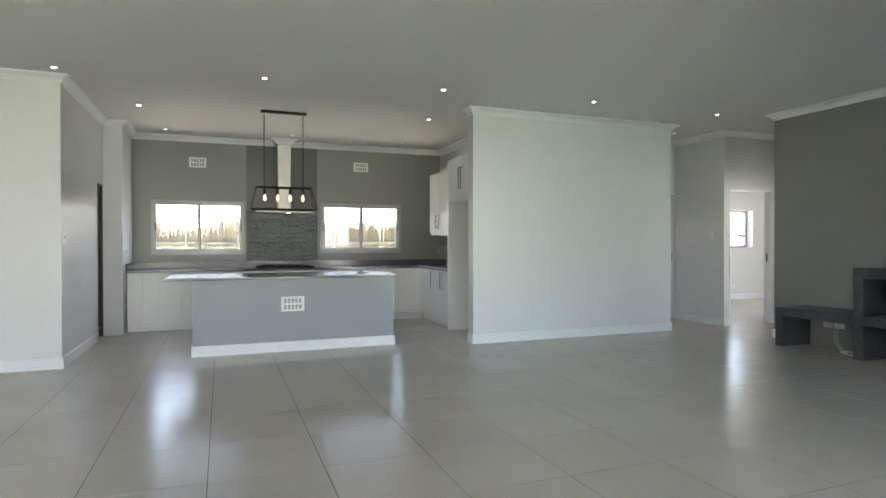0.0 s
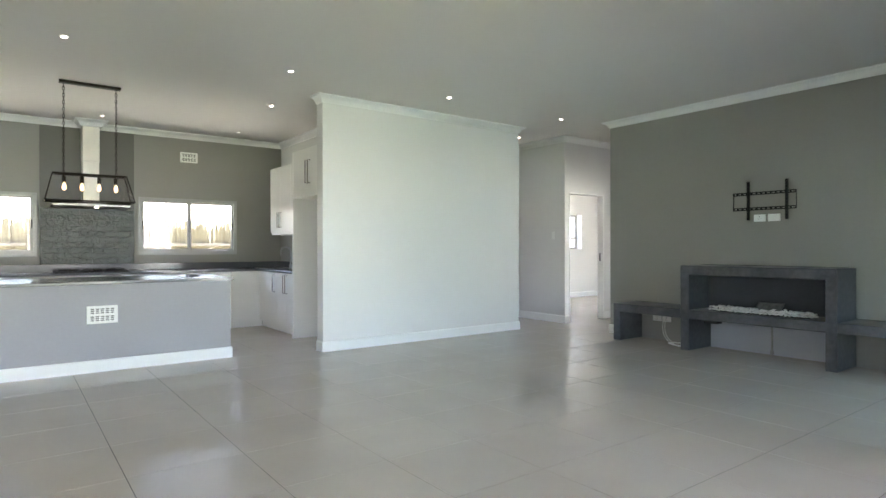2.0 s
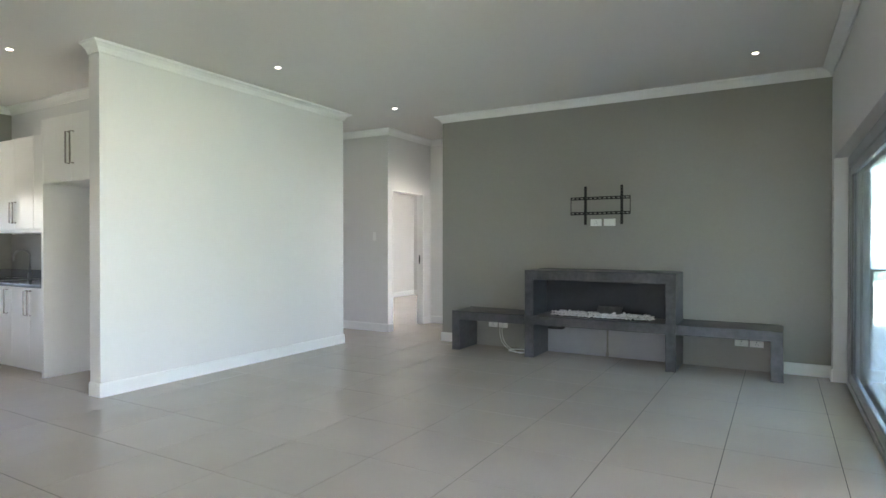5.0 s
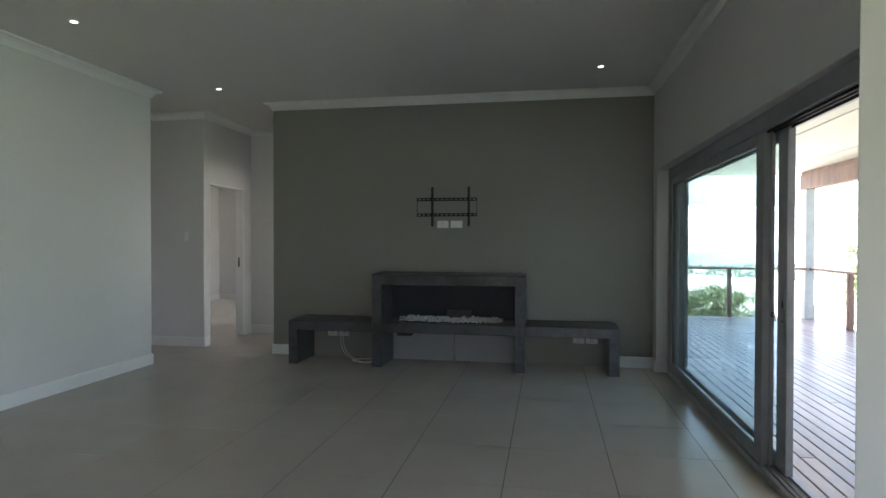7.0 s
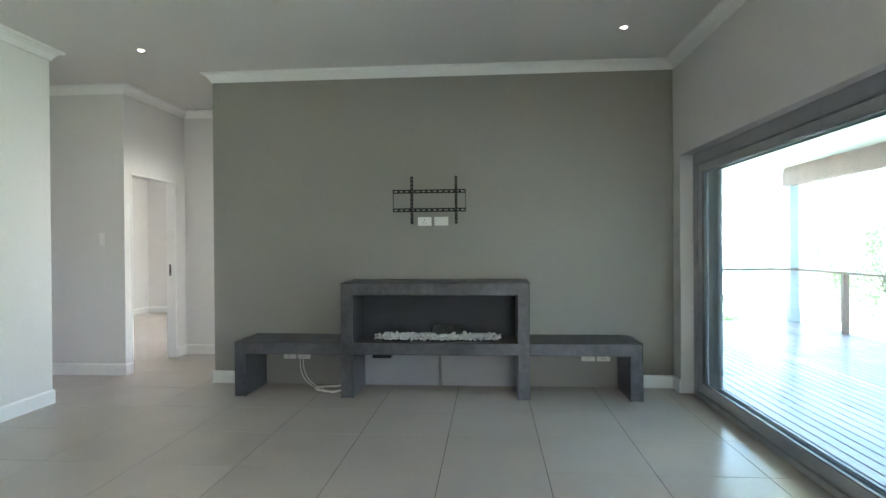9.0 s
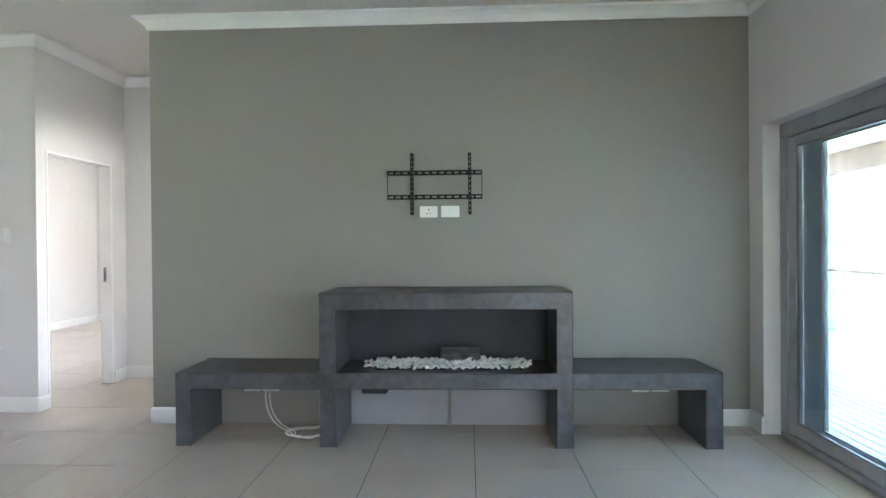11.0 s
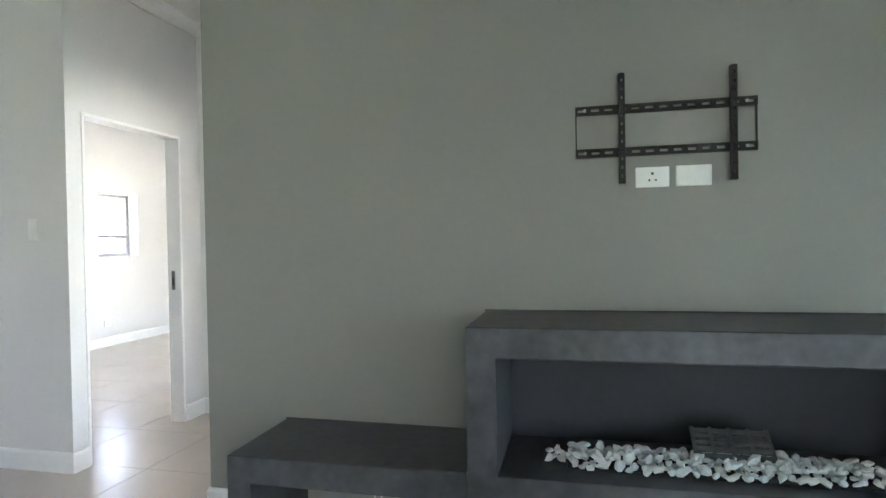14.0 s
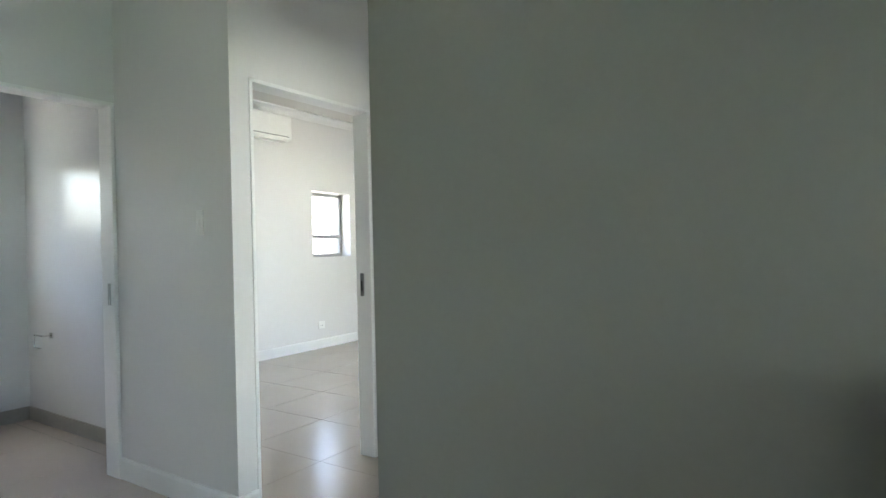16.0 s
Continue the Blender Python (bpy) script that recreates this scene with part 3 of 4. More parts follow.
single("worktop_upstand", boxed(-0.645, 4.296, KY - 0.022, KY - 0.002, TOP, TOP + 0.095, bevel=0.003), GRANITE, (1.7, KY - 0.01, TOP), "dark stone upstand behind the worktop", "upstand")
single("side_upstand", boxed(4.276, 4.297, 8.085, KY - 0.024, TOP, TOP + 0.095, bevel=0.003), GRANITE, (4.286, 9.1, TOP), "dark stone upstand beside the sink", "upstand")
single("end_upstand", boxed(-0.647, -0.627, FRONT, KY - 0.024, TOP, TOP + 0.095, bevel=0.003), GRANITE, (-0.637, 9.85, TOP), "dark stone upstand at the worktop end", "upstand")
structure("wall_splash", boxed(4.288, 4.2985, 8.09, KY - 0.003, TOP + 0.096, 1.375), GREY, "mid grey painted wall strip under the wall cabinets", "wall")
# fridge recess
single("fridge_panel", boxed(3.62, 4.296, 8.045, 8.082, 0.0, 2.42, bevel=0.002), CABINET, (3.95, 8.06, 0), "tall white panel beside the empty fridge recess", "panel")
base_unit(3.62, 4.296, 7.055, 8.042, 1.82, 2.42, (-1, 0, 0), [(7.06, 7.55, 1.822, 2.418), (7.55, 8.04, 1.822, 2.418)],
          "white satin cabinet above the fridge recess", [(0, 7.515, 2.12, 0.28), (1, 7.585, 2.12, 0.28)])
single("recess_filler", boxed(3.56, 3.60, 7.052, 7.10, 0.0, 1.8), CABINET, (3.44, 7.07, 0), "narrow white filler beside the fridge recess", "filler panel")
for a, b, hs in ((8.088, 8.89, [(0, 8.454, 1.60, 0.22), (1, 8.524, 1.60, 0.22)]), (8.893, 9.70, [(0, 9.26, 1.60, 0.22), (1, 9.33, 1.60, 0.22)])):
    base_unit(3.93, 4.296, a, b, 1.38, 2.40, (-1, 0, 0), [(a, (a + b) / 2, 1.42, 2.398), ((a + b) / 2, b, 1.42, 2.398)], "white satin wall cabinet with bar handles", hs)
# sink and tap
sink = thing("kitchen_sink", (3.98, 9.60, TOP), "steel sink set into the dark worktop", "sink")
part("rim", boxed(3.76, 4.18, 9.30, 9.90, TOP + 0.0005, TOP + 0.004, bevel=0.001), STEEL, sink)
# flat dark sheet in place of the shaded hollow of the bowl
part("bowl", boxed(3.80, 4.14, 9.34, 9.86, TOP + 0.0042, TOP + 0.0046), HOLE, sink)
tap = thing("mixer_tap", (4.2, 9.60, TOP), "tall brushed steel gooseneck mixer tap at the sink", "tap")
part("body", tube(bmesh.new(), (4.215, 9.60, TOP), (4.215, 9.60, TOP + 0.06), 0.024, 0.02), STEEL, tap, smooth=False)
part("spout", pipe(bmesh.new(), [(4.215, 9.60, TOP + 0.06), (4.215, 9.60, TOP + 0.25)] + [(4.215 - 0.08 + 0.08 * math.cos(a), 9.60, TOP + 0.25 + 0.08 * math.sin(a))
     for a in [math.pi * k / 8 for k in range(1, 9)]] + [(4.055, 9.60, TOP + 0.2)], 0.011, 10), STEEL, tap, smooth=True)
part("lever", tube(bmesh.new(), (4.215, 9.58, TOP + 0.10), (4.19, 9.51, TOP + 0.13), 0.008, 0.006), STEEL, tap)
# hob
hob = thing("gas_hob", (1.55, 9.85, TOP), "black glass hob on the worktop", "hob")
part("glass", boxed(1.12, 1.98, 9.60, 10.10, TOP + 0.0005, TOP + 0.012, bevel=0.004), BLACK, hob)
for bx in (1.28, 1.55, 1.82):
    part("pan_support", box(boxed(bx - 0.11, bx + 0.11, 9.846, 9.858, TOP + 0.0125, TOP + 0.04), bx - 0.006, bx + 0.006, 9.70, 10.0, TOP + 0.0125, TOP + 0.04), BLACK, hob)
    part("burner", tube(bmesh.new(), (bx, 9.852, TOP + 0.0125), (bx, 9.852, TOP + 0.026), 0.045, sides=20), BRONZE, hob)
# hood
hood = thing("extractor_hood", (1.55, 10.0, 1.735), "slim steel canopy hood with a tall satin steel flue", "extractor hood")
part("canopy", boxed(1.11, 1.99, 9.72, 10.165, 1.735, 1.76, bevel=0.004), STEEL, hood)
part("motor_box", boxed(1.38, 1.72, 9.86, 10.165, 1.761, 1.80, bevel=0.004), STEEL, hood)
part("flue", boxed(1.455, 1.645, 9.94, 10.165, 1.801, 2.35, bevel=0.004), FLUESTEEL, hood, "satin steel lower flue sleeve")
part("flue_cover", boxed(1.45, 1.65, 9.935, 10.165, 2.351, CEILING - 0.09, bevel=0.004), FLUESTEEL, hood, "satin steel upper flue cover")
for bx in (1.61,):
    part("hood_lamp", tube(bmesh.new(), (bx, 9.95, 1.7345), (bx, 9.95, 1.731), 0.025, sides=16), HOODLAMP, hood, "small glowing hood lamp")
structure("trim_flue", boxed(1.43, 1.67, KY - 0.28, KY - 0.001, CEILING - 0.088, CEILING), TRIM, "white boxed cornice block round the flue", "trim")


def louvre_vent(at, w, h, label, slots=(5, 2)):
    """White plastic air brick cover facing -y."""
    x, y, z = at
    v = thing("air_vent", (x, y, z - h / 2), label, "vent", "white air vents")
    part("plate", boxed(x - w / 2, x + w / 2, y - 0.012, y - 0.001, z - h / 2, z + h / 2, bevel=0.004), PLASTIC, v)
    for i in range(slots[0]):
        for j in range(slots[1]):
            cx = x + (i - (slots[0] - 1) / 2) * w * 0.16
            cz = z + (j - (slots[1] - 1) / 2) * h * 0.42
            for k in range(3):
                zz = cz + (k - 1) * h * 0.105
                part("slot", boxed(cx - w * 0.055, cx + w * 0.055, y - 0.0135, y - 0.0122, zz - h * 0.028, zz + h * 0.028), HOLE, v)


louvre_vent((0.265, KY, 2.51), 0.25, 0.155, "white louvred air vent high on the grey wall")
louvre_vent((2.85, KY, 2.55), 0.25, 0.155, "white louvred air vent high on the grey wall")
louvre_vent((1.37, 7.23, 0.545), 0.26, 0.17, "white louvred air vent in the island front")
# island
isl = thing("kitchen_island", (1.44, 7.72, 0), "grey painted island with white skirting", "kitchen island")
part("body", boxed(0.305, 2.575, 7.23, 8.12, 0.0, TOP - 0.032), ISLAND, isl)
part("skirting", sweep([(0.305, 8.12), (0.305, 7.23), (2.575, 7.23), (2.575, 8.12)][::-1], BASE), TRIM, isl, "white skirting board")
single("island_worktop", boxed(0.03, 2.60, 7.19, 8.22, TOP - 0.03, TOP, bevel=0.004), GRANITE, (1.3, 7.7, TOP - 0.03), "polished grey stone island worktop with an overhang", "worktop")
single("island_socket", box(boxed(2.24, 2.36, 7.62, 7.74, TOP, TOP + 0.012, bevel=0.004), 2.27, 2.30, 7.66, 7.69, TOP + 0.012, TOP + 0.02), BLACK, (2.3, 7.68, TOP), "small dark pop-up fitting lying on the island top", "fitting")

# pendant
PY = 7.95
lamp = thing("pendant_lamp", (1.33, PY, 1.66), "dark bronze framed glass box pendant with four glowing bulbs", "pendant lamp")
part("ceiling_plate", boxed(1.07, 1.63, PY - 0.035, PY + 0.035, CEILING - 0.03, CEILING - 0.001, bevel=0.004), BRONZE, lamp)
low, high = (0.945, 1.745, PY - 0.13, PY + 0.13, 1.668), (1.01, 1.675, PY - 0.07, PY + 0.07, 1.948)
corners = [[(r[0], r[2], r[4]), (r[1], r[2], r[4]), (r[1], r[3], r[4]), (r[0], r[3], r[4])] for r in (low, high)]
for ring in corners:
    for a, b in zip(ring, ring[1:] + ring[:1]):
        part("frame_bar", tube(bmesh.new(), a, b, 0.0075, sides=4), BRONZE, lamp)
for a, b in zip(*corners):
    part("frame_bar", tube(bmesh.new(), a, b, 0.0065, sides=4), BRONZE, lamp)
for k in range(4):
    bm = bmesh.new()
    bm.faces.new([bm.verts.new(p) for p in (corners[0][k], corners[0][(k + 1) % 4], corners[1][(k + 1) % 4], corners[1][k])])
    bmesh.ops.solidify(bm, geom=bm.faces[:], thickness=0.003)
    part("glass_side", bm, LAMPGLASS, lamp, "clear glass side").visible_shadow = False
part("socket_bar", boxed(1.03, 1.66, PY - 0.015, PY + 0.015, 1.928, 1.948), BRONZE, lamp)
for k in range(4):
    bx = 1.114 + 0.156 * k
    sock = part("bulb_socket", tube(bmesh.new(), (bx, PY, 1.928), (bx, PY, 1.862), 0.018, 0.02), BRONZE, lamp)
    bulb = ball(bmesh.new(), (bx, PY, 1.818), 0.022, (1, 1, 2.0))
    for v in bulb.verts:
        f = 1.0 - 0.55 * max(0.0, min(1.0, (v.co.z - 1.81) / 0.052))
        v.co.x, v.co.y = bx + (v.co.x - bx) * f, PY + (v.co.y - PY) * f
    part("bulb", bulb, FILAMENT, sock, "glowing warm bulb", smooth=True)
for cx in (1.11, 1.585):
    links = 26
    for k in range(links):
        zc = 1.95 + (CEILING - 0.03 - 1.95) * (k + 0.5) / links
        turn = math.pi / 2 * (k % 2)
        pts = [(cx + 0.010 * math.sin(a) * math.cos(turn), PY + 0.010 * math.sin(a) * math.sin(turn), zc + 0.024 * math.cos(a)) for a in [2 * math.pi * i / 8 for i in range(8)]]
        part("chain_link", pipe(bmesh.new(), pts, 0.003, 4, True), BRONZE, lamp)

# ---- downlights ----
spots = [(-0.87, 6.80), (1.02, 6.48), (2.87, 6.27), (4.73, 6.15), (6.63, 6.15), (-0.32, 8.2), (3.22, 7.74), (3.41, 9.62), (1.64, 9.55), (-0.15, 9.7),
         (7.07, 7.40), (6.50, 2.28), (9.9, 8.6), (4.6, 2.28), (2.7, 2.28)]
first = thing("downlight", (0, 0, 0), "small round white recessed downlight, lit", "downlight", "recessed ceiling downlights")
bm = bmesh.new()
pipe(bm, [(0.027 * math.cos(a), 0.027 * math.sin(a), -0.003) for a in [2 * math.pi * i / 20 for i in range(20)]], 0.006, 6, True)
part("rim", bm, TRIM, first, smooth=True)
part("lens", tube(bmesh.new(), (0, 0, -0.004), (0, 0, -0.001), 0.019, sides=20), DOWNLIGHT, first, "glowing lens")
for x, y in spots[1:]:
    copy_thing(first, pose(x, y, CEILING))
first.location = (*spots[0], CEILING)


# ---- switches and sockets ----
def plate(name, at, w, h, out, label, group="", pins=(), rocker=False):
    """A cover plate on a wall that looks along out (+-x or +-y)."""
    p = Vector(at)
    t = thing(name, p, label, "socket" if pins else "switch", group)
    o = Vector(out)
    side = Vector((-o.y, o.x, 0))

    def slab(nm, du, dz, ww, hh, d0, d1, mat, b=0.0, parent=t, lab=""):
        a = p + side * (du - ww / 2) + o * d0
        c = p + side * (du + ww / 2) + o * d1
        return part(nm, boxed(min(a.x, c.x), max(a.x, c.x), min(a.y, c.y), max(a.y, c.y), p.z + dz - hh / 2, p.z + dz + hh / 2, bevel=b), mat, parent, lab)

    slab("plate", 0, 0, w, h, 0.001, 0.011, PLASTIC, 0.004)
    for du, dz, s in pins:
        slab("pin_hole", du, dz, s, s, 0.0112, 0.0122, HOLE)
    if rocker:
        slab("rocker", 0 if not pins else w * 0.28, 0 if not pins else h * 0.1, 0.018, 0.03, 0.0115, 0.0155, PLASTIC, 0.002)
    return t


PINS = [(-0.012, -0.012, 0.007), (0.012, -0.012, 0.007), (0.0, 0.014, 0.009)]
plate("wall_socket", (TX, 3.885, 1.502), 0.126, 0.08, (-1, 0, 0), "white single wall socket under the screen bracket", "", PINS, True)
plate("blank_plate", (TX, 3.733, 1.503), 0.13, 0.08, (-1, 0, 0), "plain white blank cover plate under the screen bracket")
for y in (5.16, 5.025, 2.42, 2.285):
    plate("wall_socket", (TX, y, 0.27), 0.12, 0.072, (-1, 0, 0), "white wall socket under the cement bench", "low sockets", PINS, True)
plate("light_switch", (7.60, 7.18, 1.37), 0.05, 0.12, (-1, 0, 0), "slim white light switch on the passage wall", "", (), True)
alarm = plate("alarm_panel", (-0.88, 7.18, 1.29), 0.12, 0.12, (1, 0, 0), "small grey control panel on the wall", "", (), True)
part("display", boxed(-0.8688, -0.867, 7.155, 7.205, 1.285, 1.325, bevel=0.0005), ALU_PALE, alarm, "small grey display")
plate("kitchen_socket", (-0.65, 9.62, 1.12), 0.12, 0.08, (1, 0, 0), "white socket above the worktop", "", PINS)
plate("bedroom_socket", (11.15, 10.04, 0.29), 0.11, 0.09, (0, -1, 0), "white wall socket low on the bedroom wall", "", PINS)

# ---- fireplace ----
FX, FT = 6.860, 0.970
BY0, BY1, BT, FY0, FY1 = 2.06, 5.485, 0.466, 2.968, 4.554
unit = thing("cement_fireplace", (7.09, 3.76, 0), "dark cement fireplace with open firebox and low side benches", "fireplace")


def worn(bm, offset):
    """Joins flat faces and rounds the sharp edges."""
    bmesh.ops.dissolve_limit(bm, angle_limit=0.02, verts=bm.verts[:], edges=bm.edges[:])
    bmesh.ops.bevel(bm, geom=[e for e in bm.edges if len(e.link_faces) == 2 and e.calc_face_angle(0) > 0.5], offset=offset, segments=2, affect="EDGES", profile=0.5)
    return bm


part("surround", worn(wall_mesh("y", FX, TX - 0.001 - FX, FY0, FY1, 0.0, FT, [(FY0 + 0.10, FY1 - 0.105, BT, FT - 0.105), (FY0 + 0.10, FY1 - 0.105, -1, BT - 0.10)]), 0.005), SCREED, unit)
part("firebox_back", boxed(TX - 0.05, TX - 0.003, FY0 + 0.101, FY1 - 0.106, BT + 0.001, FT - 0.106), BLUEBLACK, unit)
part("bench", worn(wall_mesh("y", FX + 0.006, TX - 0.008 - FX, FY1 + 0.0005, BY1, 0.0, BT, [(FY1, BY1 - 0.10, -1, BT - 0.10)]), 0.005), SCREED, unit, "low cement bench")
part("bench", worn(wall_mesh("y", FX + 0.006, TX - 0.008 - FX, BY0, FY0 - 0.0005, 0.0, BT, [(BY0 + 0.10, FY0, -1, BT - 0.10)]), 0.005), SCREED, unit, "low cement bench")
tray = single("burner_tray", boxed(6.955, 7.11, 3.26, 4.22, BT + 0.0005, BT + 0.010, bevel=0.003), BLACK, (7.04, 3.75, BT), "black steel burner tray on the hearth", "burner")
rng = random.Random(4)
pebbles = []
for k in range(8):
    bm = ball(bmesh.new(), (0, 0, 0), 1.0, (1, rng.uniform(0.65, 0.85), rng.uniform(0.5, 0.75)), 2)
    for v in bm.verts:
        v.co *= 1 + 0.55 * noise.noise(v.co * 1.9 + Vector((k * 7, 0, 0)))
    for cut in range(4):
        d = Vector((rng.uniform(-1, 1), rng.uniform(-1, 1), rng.uniform(-1, 1))).normalized()
        far = max(v.co.dot(d) for v in bm.verts) * 0.72
        for v in bm.verts:
            over = v.co.dot(d) - far
            if over > 0:
                v.co -= d * over
    pebbles.append(bm)
meshes = []
for bm in pebbles:
    me = bpy.data.meshes.new("pebble")
    bm.to_mesh(me)
    bm.free()
    me.materials.append(PEBBLE)
    meshes.append(me)
placed = []
for tries in range(9000):
    r = rng.uniform(0.0135, 0.025)
    layer = 0 if tries < 3000 else 1
    y = rng.uniform(3.21, 4.285)
    end = max(0.2, min(1.0, (y - 3.19) / 0.12, (4.30 - y) / 0.12))
    x = 7.03 + rng.uniform(-0.088, 0.088) * end * (1.0 if layer == 0 else 0.7)
    z = BT + 0.010 + r * 0.62 + (0.0 if layer == 0 else 0.026)
    if len(placed) > 290 or any((x - p[0]) ** 2 + (y - p[1]) ** 2 + (2.2 * (z - p[2])) ** 2 < (0.86 * (r + p[3])) ** 2 for p in placed):
        continue
    placed.append((x, y, z, r))
    ob = new("pebble", meshes[len(placed) % 8])
    ob.matrix_world = Matrix.LocRotScale((x, y, z), Euler((rng.uniform(-0.5, 0.5), rng.uniform(-0.5, 0.5), rng.uniform(0, 6.28))), (r * 1.15, r, r))
    tagged(ob, "smooth white pebble in the firebox", "pebble", "white pebbles in the fireplace")
grate = thing("metal_grate", (7.06, 3.677, BT + 0.05), "dark slotted metal cover resting on the pebbles", "grate")
tilt = Matrix.Translation((7.08, 3.668, BT + 0.086)) @ pose(0, 0, 0, 0, -34, 0)
for k in range(5):
    bm = boxed(-0.065 + 0.026 * k, -0.065 + 0.026 * k + 0.015, -0.128, 0.128, -0.006, 0.006)
    bm.transform(tilt)
    part("slat", bm, GUNMETAL, grate)
for yy in (-0.128, -0.068, -0.006, 0.056, 0.116):
    bm = boxed(-0.07, 0.06, yy, yy + 0.012, -0.0065, 0.0068)
    bm.transform(tilt)
    part("cross_bar", bm, GUNMETAL, grate)
structure("wall_under_hearth", boxed(TX - 0.006, TX - 0.001, FY0 + 0.101, FY1 - 0.106, 0.0, BT - 0.101), PALEGREY, "pale blue-grey painted wall strip under the hearth", "wall")
single("gas_valve", boxed(6.885, 6.99, 4.13, 4.29, BT - 0.135, BT - 0.1005, bevel=0.006), BLACK, (6.94, 4.21, BT - 0.12), "black gas valve box under the hearth", "valve")
single("gas_pipe", box(tube(bmesh.new(), (TX - 0.014, 3.752, 0.03), (TX - 0.014, 3.752, BT - 0.102), 0.011), TX - 0.03, TX - 0.001, 3.735, 3.769, 0.0, 0.05, bevel=0.004), GREY,
       (TX - 0.014, 3.752, 0.0), "grey painted conduit running down the wall under the hearth", "conduit")
for k in range(2):
    pts = [(7.325 - 0.005 * k, 5.06 - 0.03 * k, 0.25)]
    for i in range(1, 9):
        f = i / 8
        pts.append((7.30 - 0.16 * f, 5.05 - 0.03 * k - 0.22 * f ** 2, 0.25 * (1 - f) ** 1.6 + 0.008 + 0.006 * k))
    for i in range(1, 22):
        a = -2.2 + i * 0.36
        pts.append((7.10 + (0.10 + 0.008 * k) * math.sin(a) + 0.01 * k, 4.71 - (0.13 + 0.01 * k) * math.cos(a), 0.008 + 0.006 * k + 0.012 * (i % 5) / 5 + 0.004 * math.sin(a * 2)))
    single("white_cable", pipe(bmesh.new(), pts, 0.004, 6), PLASTIC, (7.2, 4.9, 0), "loose white cable coiled on the tiles under the bench", "cable", "loose white cables", smooth=True)

# ---- screen bracket ----
brk = thing("screen_bracket", (TX - 0.02, 3.842, 1.69), "black slotted steel wall bracket with two upright arms", "wall bracket")
for z in (1.606, 1.776):
    bm = bmesh.new()
    box(bm, TX - 0.018, TX - 0.002, 3.507, 4.177, z + 0.006, z + 0.017)
    box(bm, TX - 0.018, TX - 0.002, 3.507, 4.177, z - 0.017, z - 0.006)
    y = 3.507
    for k in range(13):
        c = 3.507 + 0.67 * (k + 0.5) / 13
        box(bm, TX - 0.018, TX - 0.002, y, c - 0.016, z - 0.006, z + 0.006)
        y = c + 0.016
    box(bm, TX - 0.018, TX - 0.002, y, 4.177, z - 0.006, z + 0.006)
    part("rail", bm, BLACK, brk)
for y in (3.507, 4.172):
    part("end_strap", boxed(TX - 0.012, TX - 0.002, y, y + 0.005, 1.624, 1.758), BLACK, brk)
for y in (3.595, 3.999):
    bm = bmesh.new()
    box(bm, TX - 0.045, TX - 0.0185, y - 0.0115, y - 0.0035, 1.479, 1.909)
    box(bm, TX - 0.045, TX - 0.0185, y + 0.0035, y + 0.0115, 1.479, 1.909)
    for k in range(13):
        zc = 1.479 + 0.43 * k / 12.6
        box(bm, TX - 0.045, TX - 0.040, y - 0.0035, y + 0.0035, zc, zc + 0.022)
    part("arm", bm, BLACK, brk)
for y in (3.545, 4.14):
    for z in (1.606, 1.776):
        part("bolt", tube(bmesh.new(), (TX - 0.024, y, z), (TX - 0.017, y, z), 0.0065, sides=6), STEEL, brk, "bright hexagon bolt")

# ---- bedroom and bathroom fittings ----
ac = thing("air_conditioner", (10.16, 9.93, 2.48), "white split air conditioner high on the bedroom wall", "air conditioner")
part("case", boxed(9.75, 10.57, 9.84, 10.038, 2.49, 2.775, bevel=0.025, segments=4), PLASTIC, ac)
part("flap", boxed(9.80, 10.52, 9.845, 9.93, 2.478, 2.489, bevel=0.003), PLASTIC, ac)
part("slot", boxed(9.80, 10.52, 9.8375, 9.8395, 2.527, 2.533), HOLE, ac)
holder = thing("paper_holder", (7.82, 9.42, 0.57), "chrome toilet paper holder on the bathroom wall", "paper holder")
part("mount", boxed(7.827, 7.841, 9.33, 9.37, 0.64, 0.68, bevel=0.003), CHROME, holder)
part("bar", pipe(bmesh.new(), [(7.835, 9.35, 0.66), (7.78, 9.35, 0.66), (7.78, 9.49, 0.66), (7.78, 9.49, 0.57), (7.78, 9.39, 0.57)], 0.006, 8), CHROME, holder)

# ---- deck ----
DX0, DX1, DY0, DY1 = LX + 0.125, 12.25, -1.95, 1.39
deck = structure("deck", boxed(DX0, DX1, DY0, DY1, -0.25, -0.05), POSTWOOD, "raised timber deck outside the sliding door", "deck")
structure("deck_soffit", boxed(DX0, 12.7, -2.35, SY - 0.225, 2.56, 2.62), SOFFIT, "cream boarded ceiling over the deck", "ceiling")
for y in (-1.2, -0.1, 0.9):
    structure("trim_soffit", boxed(DX0, 12.69, y - 0.015, y + 0.015, 2.55, 2.5598), SOFFIT, "cream cover strip on the deck ceiling", "trim")
structure("deck_roof", boxed(DX0 - 0.1, 12.8, -2.45, SY - 0.225, 2.625, 2.85), RENDERED, "plain roof over the deck", "roof")
single("roof_beam", boxed(DX0, 12.4, -1.83, -1.69, 2.24, 2.50, bevel=0.006), POSTWOOD, (3.6, -1.76, 2.24), "red-brown timber beam carrying the deck roof", "beam")
single("beam_packer", boxed(DX0, 12.4, -1.81, -1.71, 2.501, 2.559), POSTWOOD, (3.6, -1.76, 2.5), "timber plate between beam and deck ceiling", "beam")
